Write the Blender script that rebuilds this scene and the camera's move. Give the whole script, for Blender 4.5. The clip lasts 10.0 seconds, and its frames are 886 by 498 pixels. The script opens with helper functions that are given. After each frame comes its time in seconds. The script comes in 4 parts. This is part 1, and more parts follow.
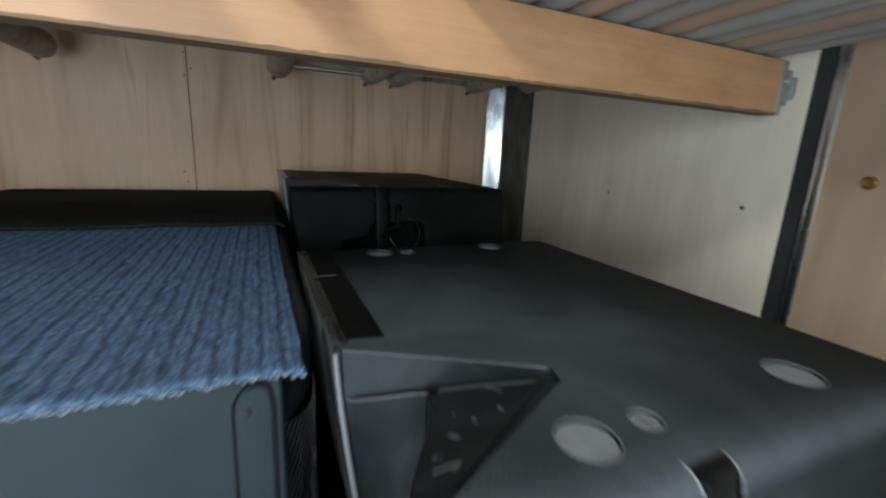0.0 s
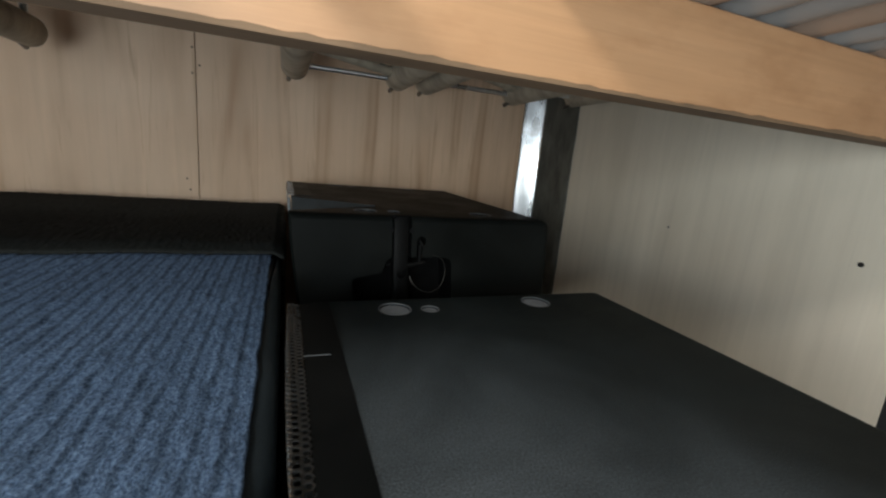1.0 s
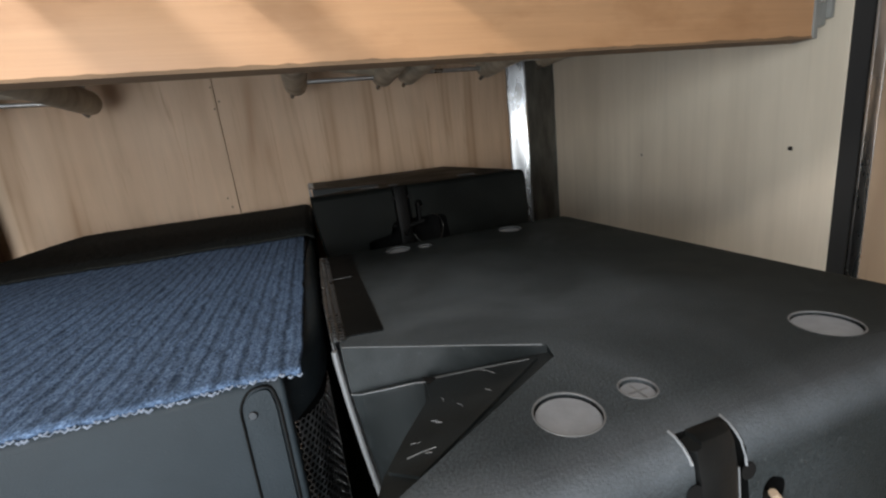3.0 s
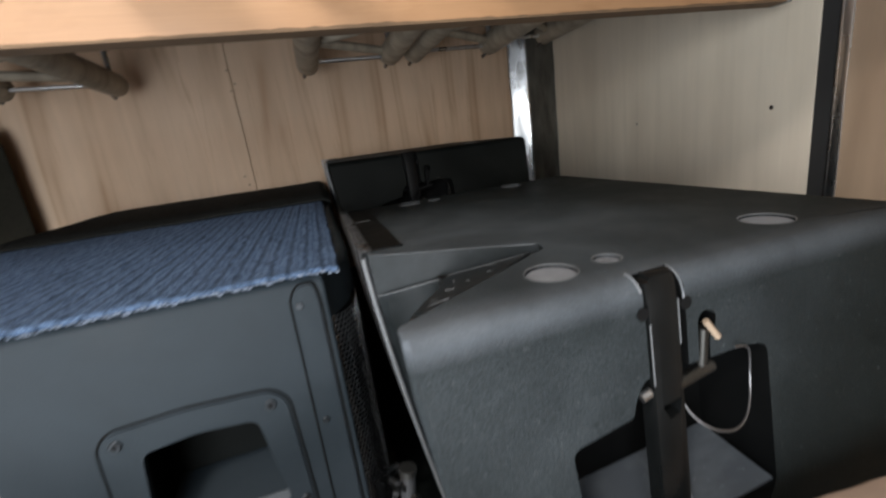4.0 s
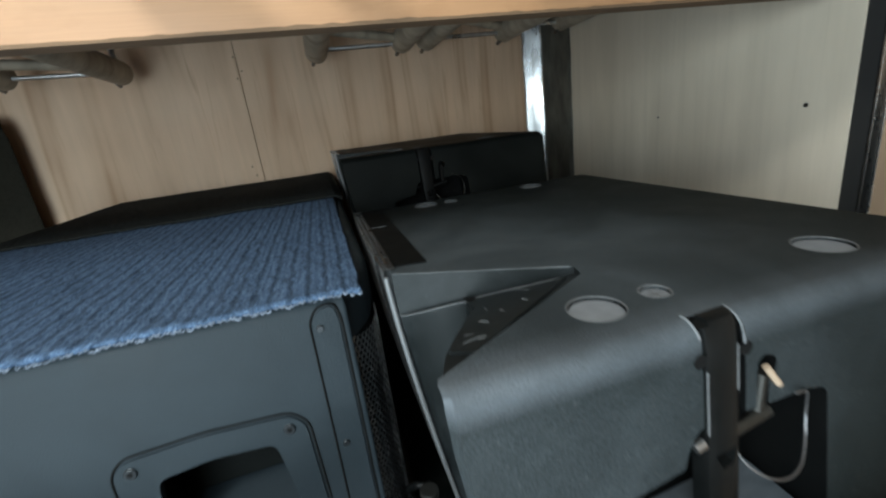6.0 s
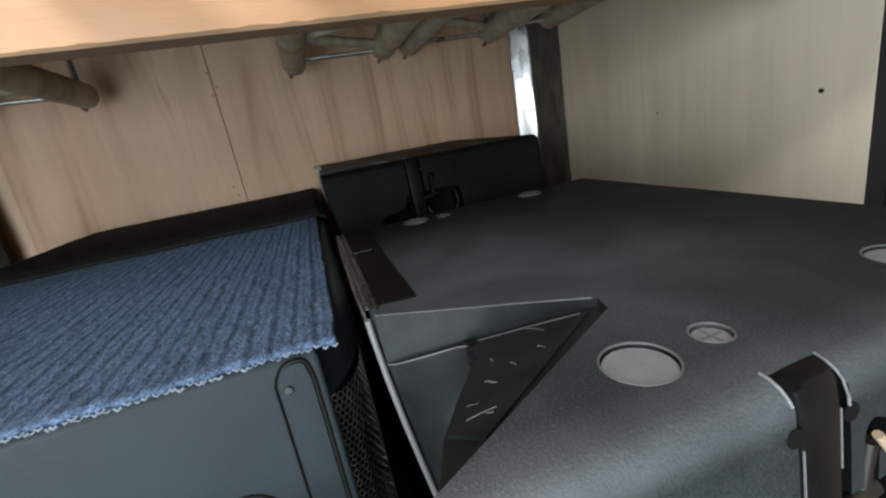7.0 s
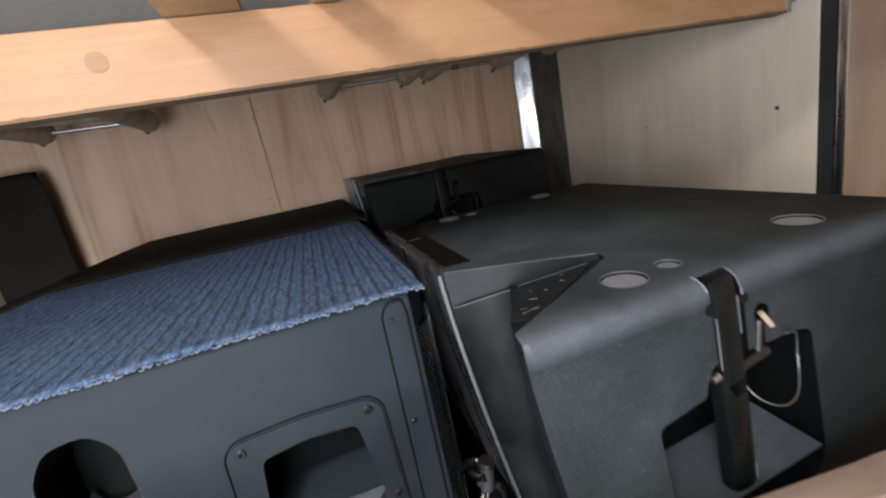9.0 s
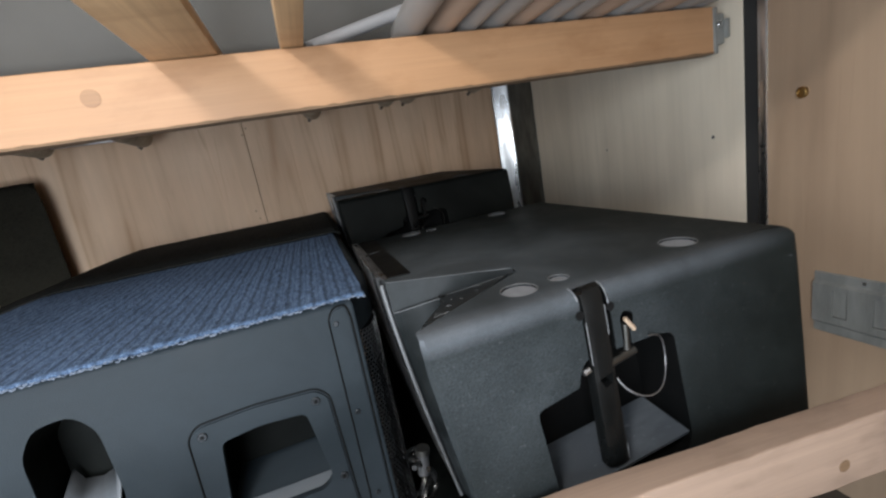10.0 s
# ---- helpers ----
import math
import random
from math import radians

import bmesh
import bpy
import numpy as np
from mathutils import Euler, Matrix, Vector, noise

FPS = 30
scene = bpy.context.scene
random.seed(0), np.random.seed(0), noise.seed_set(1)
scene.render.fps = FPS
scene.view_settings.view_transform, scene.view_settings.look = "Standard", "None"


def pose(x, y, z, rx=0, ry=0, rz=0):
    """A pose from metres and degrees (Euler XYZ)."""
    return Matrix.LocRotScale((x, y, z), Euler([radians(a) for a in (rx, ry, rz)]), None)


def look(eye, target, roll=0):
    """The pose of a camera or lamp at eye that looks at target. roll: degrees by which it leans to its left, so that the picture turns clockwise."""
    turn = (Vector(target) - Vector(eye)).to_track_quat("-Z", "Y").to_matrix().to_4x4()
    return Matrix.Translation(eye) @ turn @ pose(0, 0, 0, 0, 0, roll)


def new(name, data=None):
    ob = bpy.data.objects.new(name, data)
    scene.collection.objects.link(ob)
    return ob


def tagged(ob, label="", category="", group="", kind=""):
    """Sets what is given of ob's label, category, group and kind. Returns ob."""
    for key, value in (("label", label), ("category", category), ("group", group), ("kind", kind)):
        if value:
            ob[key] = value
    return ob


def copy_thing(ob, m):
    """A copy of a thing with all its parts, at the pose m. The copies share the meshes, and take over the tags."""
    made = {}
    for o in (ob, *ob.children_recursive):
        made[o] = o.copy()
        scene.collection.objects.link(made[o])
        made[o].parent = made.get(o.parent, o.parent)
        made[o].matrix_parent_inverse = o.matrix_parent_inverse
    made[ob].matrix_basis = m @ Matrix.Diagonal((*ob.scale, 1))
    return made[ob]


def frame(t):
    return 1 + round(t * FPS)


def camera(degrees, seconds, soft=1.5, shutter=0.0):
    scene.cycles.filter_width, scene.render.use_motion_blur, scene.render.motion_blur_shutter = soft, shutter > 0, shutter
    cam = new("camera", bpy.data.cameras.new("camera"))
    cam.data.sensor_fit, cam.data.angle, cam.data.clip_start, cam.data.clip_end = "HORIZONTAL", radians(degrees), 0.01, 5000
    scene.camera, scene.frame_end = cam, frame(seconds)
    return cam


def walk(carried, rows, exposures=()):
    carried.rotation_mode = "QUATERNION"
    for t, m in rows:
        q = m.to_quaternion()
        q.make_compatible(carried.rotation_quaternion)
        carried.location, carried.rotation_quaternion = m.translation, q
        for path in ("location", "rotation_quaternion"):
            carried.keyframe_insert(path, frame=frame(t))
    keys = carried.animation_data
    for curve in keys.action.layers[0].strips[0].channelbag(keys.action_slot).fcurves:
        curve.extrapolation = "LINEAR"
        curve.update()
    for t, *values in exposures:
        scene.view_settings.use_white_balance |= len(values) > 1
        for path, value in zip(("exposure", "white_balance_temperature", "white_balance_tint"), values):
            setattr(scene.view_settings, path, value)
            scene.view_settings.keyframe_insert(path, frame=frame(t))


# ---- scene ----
cam = camera(93.1, 10.0, 2.2, 0.4)
PATH = [
    (0, (-0.042, 0.191, 1.314), (0.747, 1.973, 0.863), 2.7),
    (0.5, (0.044, 0.441, 1.338), (0.814, 2.238, 0.914), 5.6),
    (1, (0.027, 0.449, 1.349), (0.736, 2.271, 0.927), 5.2),
    (1.5, (0.008, 0.359, 1.337), (0.62, 2.209, 0.884), 0.3),
    (2, (0.02, 0.205, 1.298), (0.587, 2.066, 0.831), -4.6),
    (2.5, (0.032, 0.172, 1.304), (0.589, 2.033, 0.829), -4.6),
    (2.7, (0.045, 0.169, 1.307), (0.598, 2.033, 0.837), -5.2),
    (3.8, (0.037, 0.078, 1.251), (0.562, 1.943, 0.757), -9.2),
    (4, (-0.011, 0.037, 1.226), (0.501, 1.902, 0.719), -7.7),
    (4.5, (-0.059, -0.052, 1.137), (0.426, 1.814, 0.604), -2.1),
    (5, (-0.037, -0.095, 1.149), (0.431, 1.763, 0.576), -3.9),
    (5.5, (-0.026, -0.073, 1.213), (0.443, 1.779, 0.623), -6.3),
    (6, (-0.024, 0.093, 1.271), (0.454, 1.946, 0.692), -7.4),
    (6.2, (-0.016, 0.134, 1.29), (0.472, 1.986, 0.715), -7.6),
    (7.5, (0.021, 0.211, 1.257), (0.53, 2.07, 0.722), -11.7),
    (8, (-0.032, 0.22, 1.28), (0.487, 2.079, 0.756), -11.8),
    (8.5, (-0.114, 0.145, 1.293), (0.404, 2.012, 0.799), -11.8),
    (9, (-0.139, -0.003, 1.283), (0.379, 1.868, 0.801), -11.2),
    (9.5, (-0.109, -0.102, 1.263), (0.412, 1.77, 0.789), -11.1),
    (10, (-0.063, -0.151, 1.298), (0.481, 1.723, 0.862), -10.3),
]
EXPOSURES = [
    (0.0, 0.15, 5900, 2), (0.5, 0.30, 6100, 4), (1.0, 0.36, 6250, 5), (1.6, 0.34, 6500, 10), (2.5, 0.33, 6500, 10), (4.5, 0.22, 6450, 12),
    (5.0, 0.19, 6300, 9), (5.5, 0.2, 6150, 4), (6.0, 0.28, 5950, 0), (7.3, 0.40, 6450, 9), (8.0, 0.42, 6400, 10), (8.5, 0.46, 6350, 11),
    (9.0, 0.29, 6450, 15), (9.5, 0.27, 6400, 14), (10.0, 0.27, 6250, 11),
]
walk(cam, [(t, look(eye, target, roll)) for t, eye, target, roll in PATH], EXPOSURES)

# ---------- light ----------
world = bpy.data.worlds.new("sky")
scene.world = world
world.use_nodes = True
wt = world.node_tree
sky = wt.nodes.new("ShaderNodeTexSky")
sky.sky_type, sky.sun_disc = "NISHITA", False
sky.sun_elevation, sky.sun_rotation = radians(35), radians(200)
wt.links.new(sky.outputs[0], wt.nodes["Background"].inputs[0])
wt.nodes["Background"].inputs[1].default_value = 0.12


def area(name, m, sx, sy, power, colour):
    d = bpy.data.lights.new(name, "AREA")
    d.shape, d.size, d.size_y, d.energy, d.color = "RECTANGLE", sx, sy, power, colour
    ob = new(name, d)
    ob.matrix_world = m
    return ob


area("door_daylight", look((-0.92, -1.27, 0.97), (0.25, 2.0, 1.05)), 1.1, 1.86, 68, (0.90, 0.955, 1.0))
# added fill light from the left; no side door is known
area("side_door_daylight", look((-1.58, -0.55, 0.98), (0.0, 0.55, 0.9)), 1.1, 1.5, 14, (0.84, 0.93, 1.0))
area("ceiling_lamp_light", look((-0.80, -0.60, 2.395), (-0.15, 0.80, 1.1)), 0.30, 0.17, 31, (1.0, 0.94, 0.87))


# ---------- materials ----------
class Mat:
    """Small builder of node materials in object space."""

    def __init__(self, name, rough=0.6, metal=0.0, spec=0.5):
        self.m = bpy.data.materials.new(name)
        self.m.use_nodes = True
        self.t = self.m.node_tree
        self.b = self.t.nodes["Principled BSDF"]
        self.b.inputs["Roughness"].default_value = rough
        self.b.inputs["Metallic"].default_value = metal
        self.b.inputs["Specular IOR Level"].default_value = spec
        self.co = self.t.nodes.new("ShaderNodeTexCoord").outputs["Object"]

    def link(self, a, b):
        self.t.links.new(a, b)

    def mapped(self, scale, rot=(0, 0, 0)):
        n = self.t.nodes.new("ShaderNodeMapping")
        n.inputs["Scale"].default_value = scale
        n.inputs["Rotation"].default_value = rot
        self.link(self.co, n.inputs[0])
        return n.outputs[0]

    def noise(self, scale=(1, 1, 1), detail=4, rough=0.55, size=1.0, distort=0.0):
        n = self.t.nodes.new("ShaderNodeTexNoise")
        self.link(self.mapped(scale), n.inputs["Vector"])
        n.inputs["Scale"].default_value = size
        n.inputs["Detail"].default_value = detail
        n.inputs["Roughness"].default_value = rough
        n.inputs["Distortion"].default_value = distort
        return n.outputs["Fac"]

    def wave(self, scale, size, distort, detail=2.0, dscale=1.0, axis="X", kind="BANDS"):
        n = self.t.nodes.new("ShaderNodeTexWave")
        n.wave_type = kind
        if kind == "BANDS":
            n.bands_direction = axis
        self.link(self.mapped(scale), n.inputs["Vector"])
        n.inputs["Scale"].default_value = size
        n.inputs["Distortion"].default_value = distort
        n.inputs["Detail"].default_value = detail
        n.inputs["Detail Scale"].default_value = dscale
        return n.outputs["Fac"]

    def voronoi(self, scale, size):
        n = self.t.nodes.new("ShaderNodeTexVoronoi")
        self.link(self.mapped(scale), n.inputs["Vector"])
        n.inputs["Scale"].default_value = size
        return n.outputs["Distance"]

    def ramp(self, fac, stops):
        n = self.t.nodes.new("ShaderNodeValToRGB")
        el = n.color_ramp.elements
        while len(el) < len(stops):
            el.new(0.5)
        for e, (p, c) in zip(el, stops):
            e.position = p
            e.color = (*c, 1) if len(c) == 3 else (c[0], c[0], c[0], 1)
        self.link(fac, n.inputs[0])
        return n.outputs[0]

    def mix(self, a, b, fac, kind="MIX"):
        n = self.t.nodes.new("ShaderNodeMix")
        n.data_type, n.blend_type = "RGBA", kind
        for value, k in ((fac, 0), (a, 6), (b, 7)):
            if isinstance(value, (int, float)):
                n.inputs[k].default_value = value
            elif isinstance(value, tuple):
                n.inputs[k].default_value = (*value, 1)
            else:
                self.link(value, n.inputs[k])
        return n.outputs[2]

    def colour(self, c):
        if isinstance(c, tuple):
            self.b.inputs["Base Color"].default_value = (*c, 1)
        else:
            self.link(c, self.b.inputs["Base Color"])
        return self

    def rough(self, fac):
        self.link(fac, self.b.inputs["Roughness"])
        return self

    def bump(self, h, strength=0.3, dist=0.002):
        n = self.t.nodes.new("ShaderNodeBump")
        n.inputs["Strength"].default_value = strength
        n.inputs["Distance"].default_value = dist
        self.link(h, n.inputs["Height"])
        old = self.b.inputs["Normal"].links
        if old:
            self.link(old[0].from_socket, n.inputs["Normal"])
        self.link(n.outputs[0], self.b.inputs["Normal"])
        return self


def plywood(name, base, mid, dark, streak=1.0, grey=0.0):
    m = Mat(name, 0.62)
    big = m.noise((2.4, 2.4, 0.35), 5, 0.6, 1.6, 0.6)
    grain = m.noise((22, 22, 0.9), 6, 0.66, 1.0, 0.8)
    cath = m.wave((1.1, 1.1, 0.16), 1.5, 13.0, 3.0, 0.8)
    c = m.ramp(big, [(0.3, base), (0.7, mid)])
    lines = m.ramp(cath, [(0.0, (0.45,)), (0.12, (0.80,)), (0.40, (0.14,)), (1.0, (0.0,))])
    lines = m.mix((0, 0, 0), lines, m.ramp(m.noise((3.2, 3.2, 0.7), 3, 0.5, 1.6), [(0.36, (0,)), (0.64, (streak,))]), "MIX")
    c = m.mix(c, dark, lines)
    fleck = m.noise((30, 30, 1.6), 3, 0.6, 1.0, 1.2)
    c = m.mix(c, dark, m.ramp(fleck, [(0.60, (0,)), (0.74, (0.45 * streak,))]))
    c = m.mix(c, m.ramp(grain, [(0.3, (0.80,)), (0.7, (1.0,))]), 0.5, "MULTIPLY")
    stain = m.noise((1.3, 1.3, 0.8), 4, 0.6, 2.5)
    c = m.mix(c, m.ramp(stain, [(0.35, (0.86,)), (0.65, (1.0,))]), 0.6, "MULTIPLY")
    m.colour(c).bump(grain, 0.25, 0.0012)
    return m.m


PLY = plywood("pale_plywood", (0.76, 0.560, 0.395), (0.66, 0.465, 0.315), (0.40, 0.235, 0.125), 0.95)
PLY_WHITE = plywood("washed_plywood", (0.69, 0.615, 0.50), (0.61, 0.54, 0.43), (0.40, 0.34, 0.26), 0.3)
PLY_WARM = plywood("varnished_plywood", (0.33, 0.235, 0.155), (0.275, 0.19, 0.125), (0.17, 0.11, 0.07), 0.6)


def timber(name, a, b, dark, rough=0.55, wide=(0.9, 14, 14), thin=(2.2, 90, 90), streak=0.65):
    m = Mat(name, rough)
    rings = m.noise(wide, 5, 0.6, 1.2, 0.8)
    fine = m.noise(thin, 6, 0.7, 1.0)
    c = m.mix(a, b, rings)
    c = m.mix(c, m.ramp(fine, [(0.3, (0.62,)), (0.68, (1.0,))]), streak, "MULTIPLY")
    blot = m.noise((3, 7, 7), 4, 0.6, 1.7)
    c = m.mix(c, dark, m.ramp(blot, [(0.50, (0,)), (0.72, (0.6,))]))
    m.colour(c).bump(fine, 0.3, 0.0012)
    return m.m


PINE = timber("orange_pine", (0.425, 0.244, 0.126), (0.35, 0.188, 0.088), (0.24, 0.118, 0.050), streak=0.42)
PINE_RAW = timber("raw_pine", (0.37, 0.262, 0.192), (0.25, 0.176, 0.128), (0.14, 0.096, 0.068), 0.8, (0.9, 14, 14), (2.2, 90, 90), 0.45)
PINE_EDGE = timber("dark_pine", (0.20, 0.12, 0.06), (0.13, 0.08, 0.045), (0.06, 0.04, 0.025), 0.8)


def speaker_paint(name, base, worn, rough=0.5, tex=1.0):
    m = Mat(name, rough, 0.0, 0.34)
    pits = m.noise((420, 420, 420), 2, 0.5, 1.0)
    dust = m.noise((5, 5, 5), 5, 0.65, 1.0, 0.4)
    c = m.mix(base, worn, m.ramp(dust, [(0.42, (0,)), (0.75, (0.7,))]))
    speck = m.ramp(m.noise((150, 150, 150), 2, 0.5, 1.0), [(0.68, (0,)), (0.76, (0.5,))])
    c = m.mix(c, worn, speck)
    m.colour(c)
    m.rough(m.ramp(dust, [(0.3, (rough - 0.08,)), (0.7, (rough + 0.14,))]))
    m.bump(pits, 0.6 * tex, 0.0010)
    return m.m


# also carries the shade on the far cabinet and in the handle hollows
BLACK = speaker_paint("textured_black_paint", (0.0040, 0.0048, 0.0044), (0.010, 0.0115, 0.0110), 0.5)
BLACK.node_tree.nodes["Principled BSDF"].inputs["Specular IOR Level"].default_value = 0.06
DUST_SHEEN = Mat("dust_and_sheen_black_paint", 0.55, 0.0, 0.08)
_d = DUST_SHEEN.noise((5, 5, 5), 5, 0.65, 1.0, 0.4)
_c = DUST_SHEEN.mix((0.0040, 0.0058, 0.0052), (0.012, 0.0155, 0.0150), DUST_SHEEN.ramp(_d, [(0.42, (0,)), (0.75, (0.7,))]))
_z = DUST_SHEEN.t.nodes.new("ShaderNodeSeparateXYZ")
DUST_SHEEN.link(DUST_SHEEN.co, _z.inputs[0])
_top = DUST_SHEEN.t.nodes.new("ShaderNodeMapRange")
for _k, _v in (("From Min", -0.026), ("From Max", -0.002), ("To Min", 0.45), ("To Max", 0.80)):
    _top.inputs[_k].default_value = _v
DUST_SHEEN.link(_z.outputs["Z"], _top.inputs["Value"])
_lay = _top.outputs["Result"]
_patch = DUST_SHEEN.ramp(DUST_SHEEN.noise((2.6, 2.6, 2.6), 5, 0.6, 1.0, 0.6), [(0.30, (0.25,)), (0.66, (1.0,))])
# dust round the corner recess, plus the sheen from the left painted in
_g = DUST_SHEEN.t.nodes.new("ShaderNodeTexGradient")
_g.gradient_type = "SPHERICAL"
_at = DUST_SHEEN.t.nodes.new("ShaderNodeMapping")
_at.inputs["Location"].default_value = (-0.36, -0.33, 0.0)
_at.inputs["Scale"].default_value = (1.9, 1.4, 1.6)
DUST_SHEEN.link(DUST_SHEEN.co, _at.inputs[0])
DUST_SHEEN.link(_at.outputs[0], _g.inputs[0])
_lay = DUST_SHEEN.mix((0, 0, 0), _lay, DUST_SHEEN.ramp(_g.outputs["Fac"], [(0.0, (0.06,)), (0.25, (0.20,)), (0.75, (1.0,))]))
_fleck = DUST_SHEEN.ramp(DUST_SHEEN.noise((420, 420, 420), 4, 0.75, 1.0), [(0.34, (0.30,)), (0.50, (0.62,)), (0.68, (1.0,))])
_lay = DUST_SHEEN.mix((0, 0, 0), _lay, _fleck)
_c = DUST_SHEEN.mix(_c, (0.150, 0.172, 0.192), DUST_SHEEN.mix((0, 0, 0), _patch, _lay))
# paler front edge: handling wear, and its highlight put into the colour


def _span(socket, a, b):
    n = DUST_SHEEN.t.nodes.new("ShaderNodeMapRange")
    n.inputs["From Min"].default_value, n.inputs["From Max"].default_value = a, b
    DUST_SHEEN.link(socket, n.inputs["Value"])
    return n.outputs["Result"]


_edge = DUST_SHEEN.mix((0, 0, 0), _span(_z.outputs["Z"], -0.034, -0.008), _span(_z.outputs["Y"], 0.060, 0.020))
_edge = DUST_SHEEN.mix((0, 0, 0), _edge, DUST_SHEEN.mix((0, 0, 0), _patch, _span(_z.outputs["X"], 0.75, 0.15)))
_c = DUST_SHEEN.mix(_c, (0.165, 0.182, 0.205), DUST_SHEEN.mix((0, 0, 0), _edge, 0.75))
_c = DUST_SHEEN.mix(_c, (0.13, 0.14, 0.145), DUST_SHEEN.ramp(DUST_SHEEN.noise((170, 170, 170), 2, 0.5, 1.0), [(0.68, (0,)), (0.75, (0.26,))]))
DUST_SHEEN.colour(_c).rough(DUST_SHEEN.ramp(_d, [(0.3, (0.42,)), (0.7, (0.62,))]))
DUST_SHEEN.bump(DUST_SHEEN.noise((330, 330, 330), 3, 0.7, 1.0), 0.9, 0.0012)
DUST_SHEEN = DUST_SHEEN.m
CHARCOAL = speaker_paint("charcoal_cabinet_paint", (0.0150, 0.0208, 0.0252), (0.026, 0.0345, 0.0412), 0.5, 1.0)
CHARCOAL.node_tree.nodes["Principled BSDF"].inputs["Specular IOR Level"].default_value = 0.16
GLOSS = speaker_paint("glossy_black_plastic", (0.005, 0.0055, 0.0055), (0.016, 0.016, 0.016), 0.22, 0.3)
RECESS = speaker_paint("scuffed_black_recess", (0.0075, 0.0095, 0.0100), (0.034, 0.040, 0.043), 0.42, 0.4)
RECESS.node_tree.nodes["Principled BSDF"].inputs["Specular IOR Level"].default_value = 0.2
# near black for the shade in the pocket and on far fittings
SHADE_BLACK = speaker_paint("shade_black_paint", (0.0022, 0.0024, 0.0024), (0.005, 0.005, 0.005), 0.5, 0.3)
SHADE_BLACK.node_tree.nodes["Principled BSDF"].inputs["Specular IOR Level"].default_value = 0.08
STEEL_BLACK = speaker_paint("worn_black_steel", (0.003, 0.0034, 0.0034), (0.010, 0.0105, 0.0105), 0.3, 0.25)
STEEL_BLACK.node_tree.nodes["Principled BSDF"].inputs["Specular IOR Level"].default_value = 0.2
LIT_GREY = speaker_paint("lit_grey_plastic", (0.075, 0.085, 0.095), (0.12, 0.13, 0.14), 0.3, 0.3)
VOID = Mat("black_foam", 0.95, 0.0, 0.1).colour((0.006, 0.006, 0.006)).m
RUBBER = Mat("black_rubber", 0.7).colour((0.012, 0.012, 0.012)).m


def metal(name, c, rough, streak=0.15, share=1.0):
    m = Mat(name, rough, share)
    n = m.noise((14, 14, 3), 5, 0.6, 1.0)
    m.colour(m.mix(c, tuple(x * 0.55 for x in c), m.ramp(n, [(0.4, (0,)), (0.75, (1,))])))
    m.rough(m.ramp(n, [(0.3, (max(rough - streak, 0.05),)), (0.7, (rough + streak,))]))
    return m.m


ALU = metal("dented_aluminium", (0.72, 0.74, 0.76), 0.30)
ZINC = metal("galvanised_steel", (0.25, 0.255, 0.24), 0.55, 0.15, 0.35)
PLATE_SCREW = metal("blackened_screw", (0.06, 0.065, 0.07), 0.4)
WIRE = metal("steel_wire", (0.36, 0.36, 0.37), 0.4)
PLUG_GREY = Mat("dull_grey_plastic", 0.55).colour((0.05, 0.051, 0.053)).m
SCREW = metal("dark_screw_steel", (0.22, 0.22, 0.22), 0.35)
BRIGHT = metal("bare_worn_edge", (0.75, 0.76, 0.77), 0.35)
BRASS = metal("brass", (0.55, 0.36, 0.14), 0.35)
TRUSS = metal("dull_truss_aluminium", (0.42, 0.365, 0.285), 0.6, 0.1, 0.25)
FOOT = Mat("grey_felt_pad", 0.8)
FOOT.colour(FOOT.mix((0.15, 0.158, 0.172), (0.23, 0.24, 0.255), FOOT.noise((60, 60, 60)))).bump(FOOT.noise((300, 300, 300)), 0.2, 0.001)
FOOT = FOOT.m
TAN = Mat("tan_nylon", 0.6).colour((0.32, 0.24, 0.17)).m
WHITE_PLASTIC = Mat("grey_white_plastic", 0.45).colour((0.22, 0.22, 0.225)).m


def carpet_material(name, lo, hi, ribs=0.0):
    m = Mat(name, 0.95, 0.0, 0.1)
    tuft = m.noise((330, 200, 330), 3, 0.6, 1.0)
    wear = m.noise((7, 3, 7), 4, 0.6, 1.0)
    knots = m.noise((110, 45, 110), 3, 0.65, 1.0)
    c = m.mix(lo, hi, m.ramp(tuft, [(0.3, (0,)), (0.7, (1,))]))
    c = m.mix(c, m.ramp(knots, [(0.32, (0.40,)), (0.52, (1.0,))]), 0.6, "MULTIPLY")
    c = m.mix(c, m.ramp(wear, [(0.3, (0.7,)), (0.7, (1.0,))]), 0.7, "MULTIPLY")
    rib = m.wave((1, 1, 1), 12.566, 3.6, 4.0, 2.4)
    c = m.mix(c, m.ramp(rib, [(0.0, (0.28,)), (0.45, (1.0,))]), ribs, "MULTIPLY")
    m.colour(c).bump(tuft, 0.8, 0.003)
    m.b.inputs["Sheen Weight"].default_value = 0.0
    return m.m


CARPET = carpet_material("blue_ribbed_carpet", (0.026, 0.050, 0.098), (0.150, 0.222, 0.350), 0.55)
FRAY = Mat("frayed_backing", 0.95).colour((0.15, 0.18, 0.23)).m
SHADE_CLOTH = carpet_material("shade_dark_cloth", (0.010, 0.0115, 0.011), (0.024, 0.026, 0.025))
GREYCLOTH = Mat("grey_tarpaulin", 0.7)
GREYCLOTH.colour(GREYCLOTH.mix((0.075, 0.072, 0.064), (0.04, 0.039, 0.036), GREYCLOTH.noise((4, 4, 4))))
GREYCLOTH = GREYCLOTH.m
PVC = Mat("grey_plastic_pipe", 0.4)
PVC.colour(PVC.mix((0.30, 0.285, 0.27), (0.15, 0.14, 0.13), PVC.noise((6, 1.5, 6))))
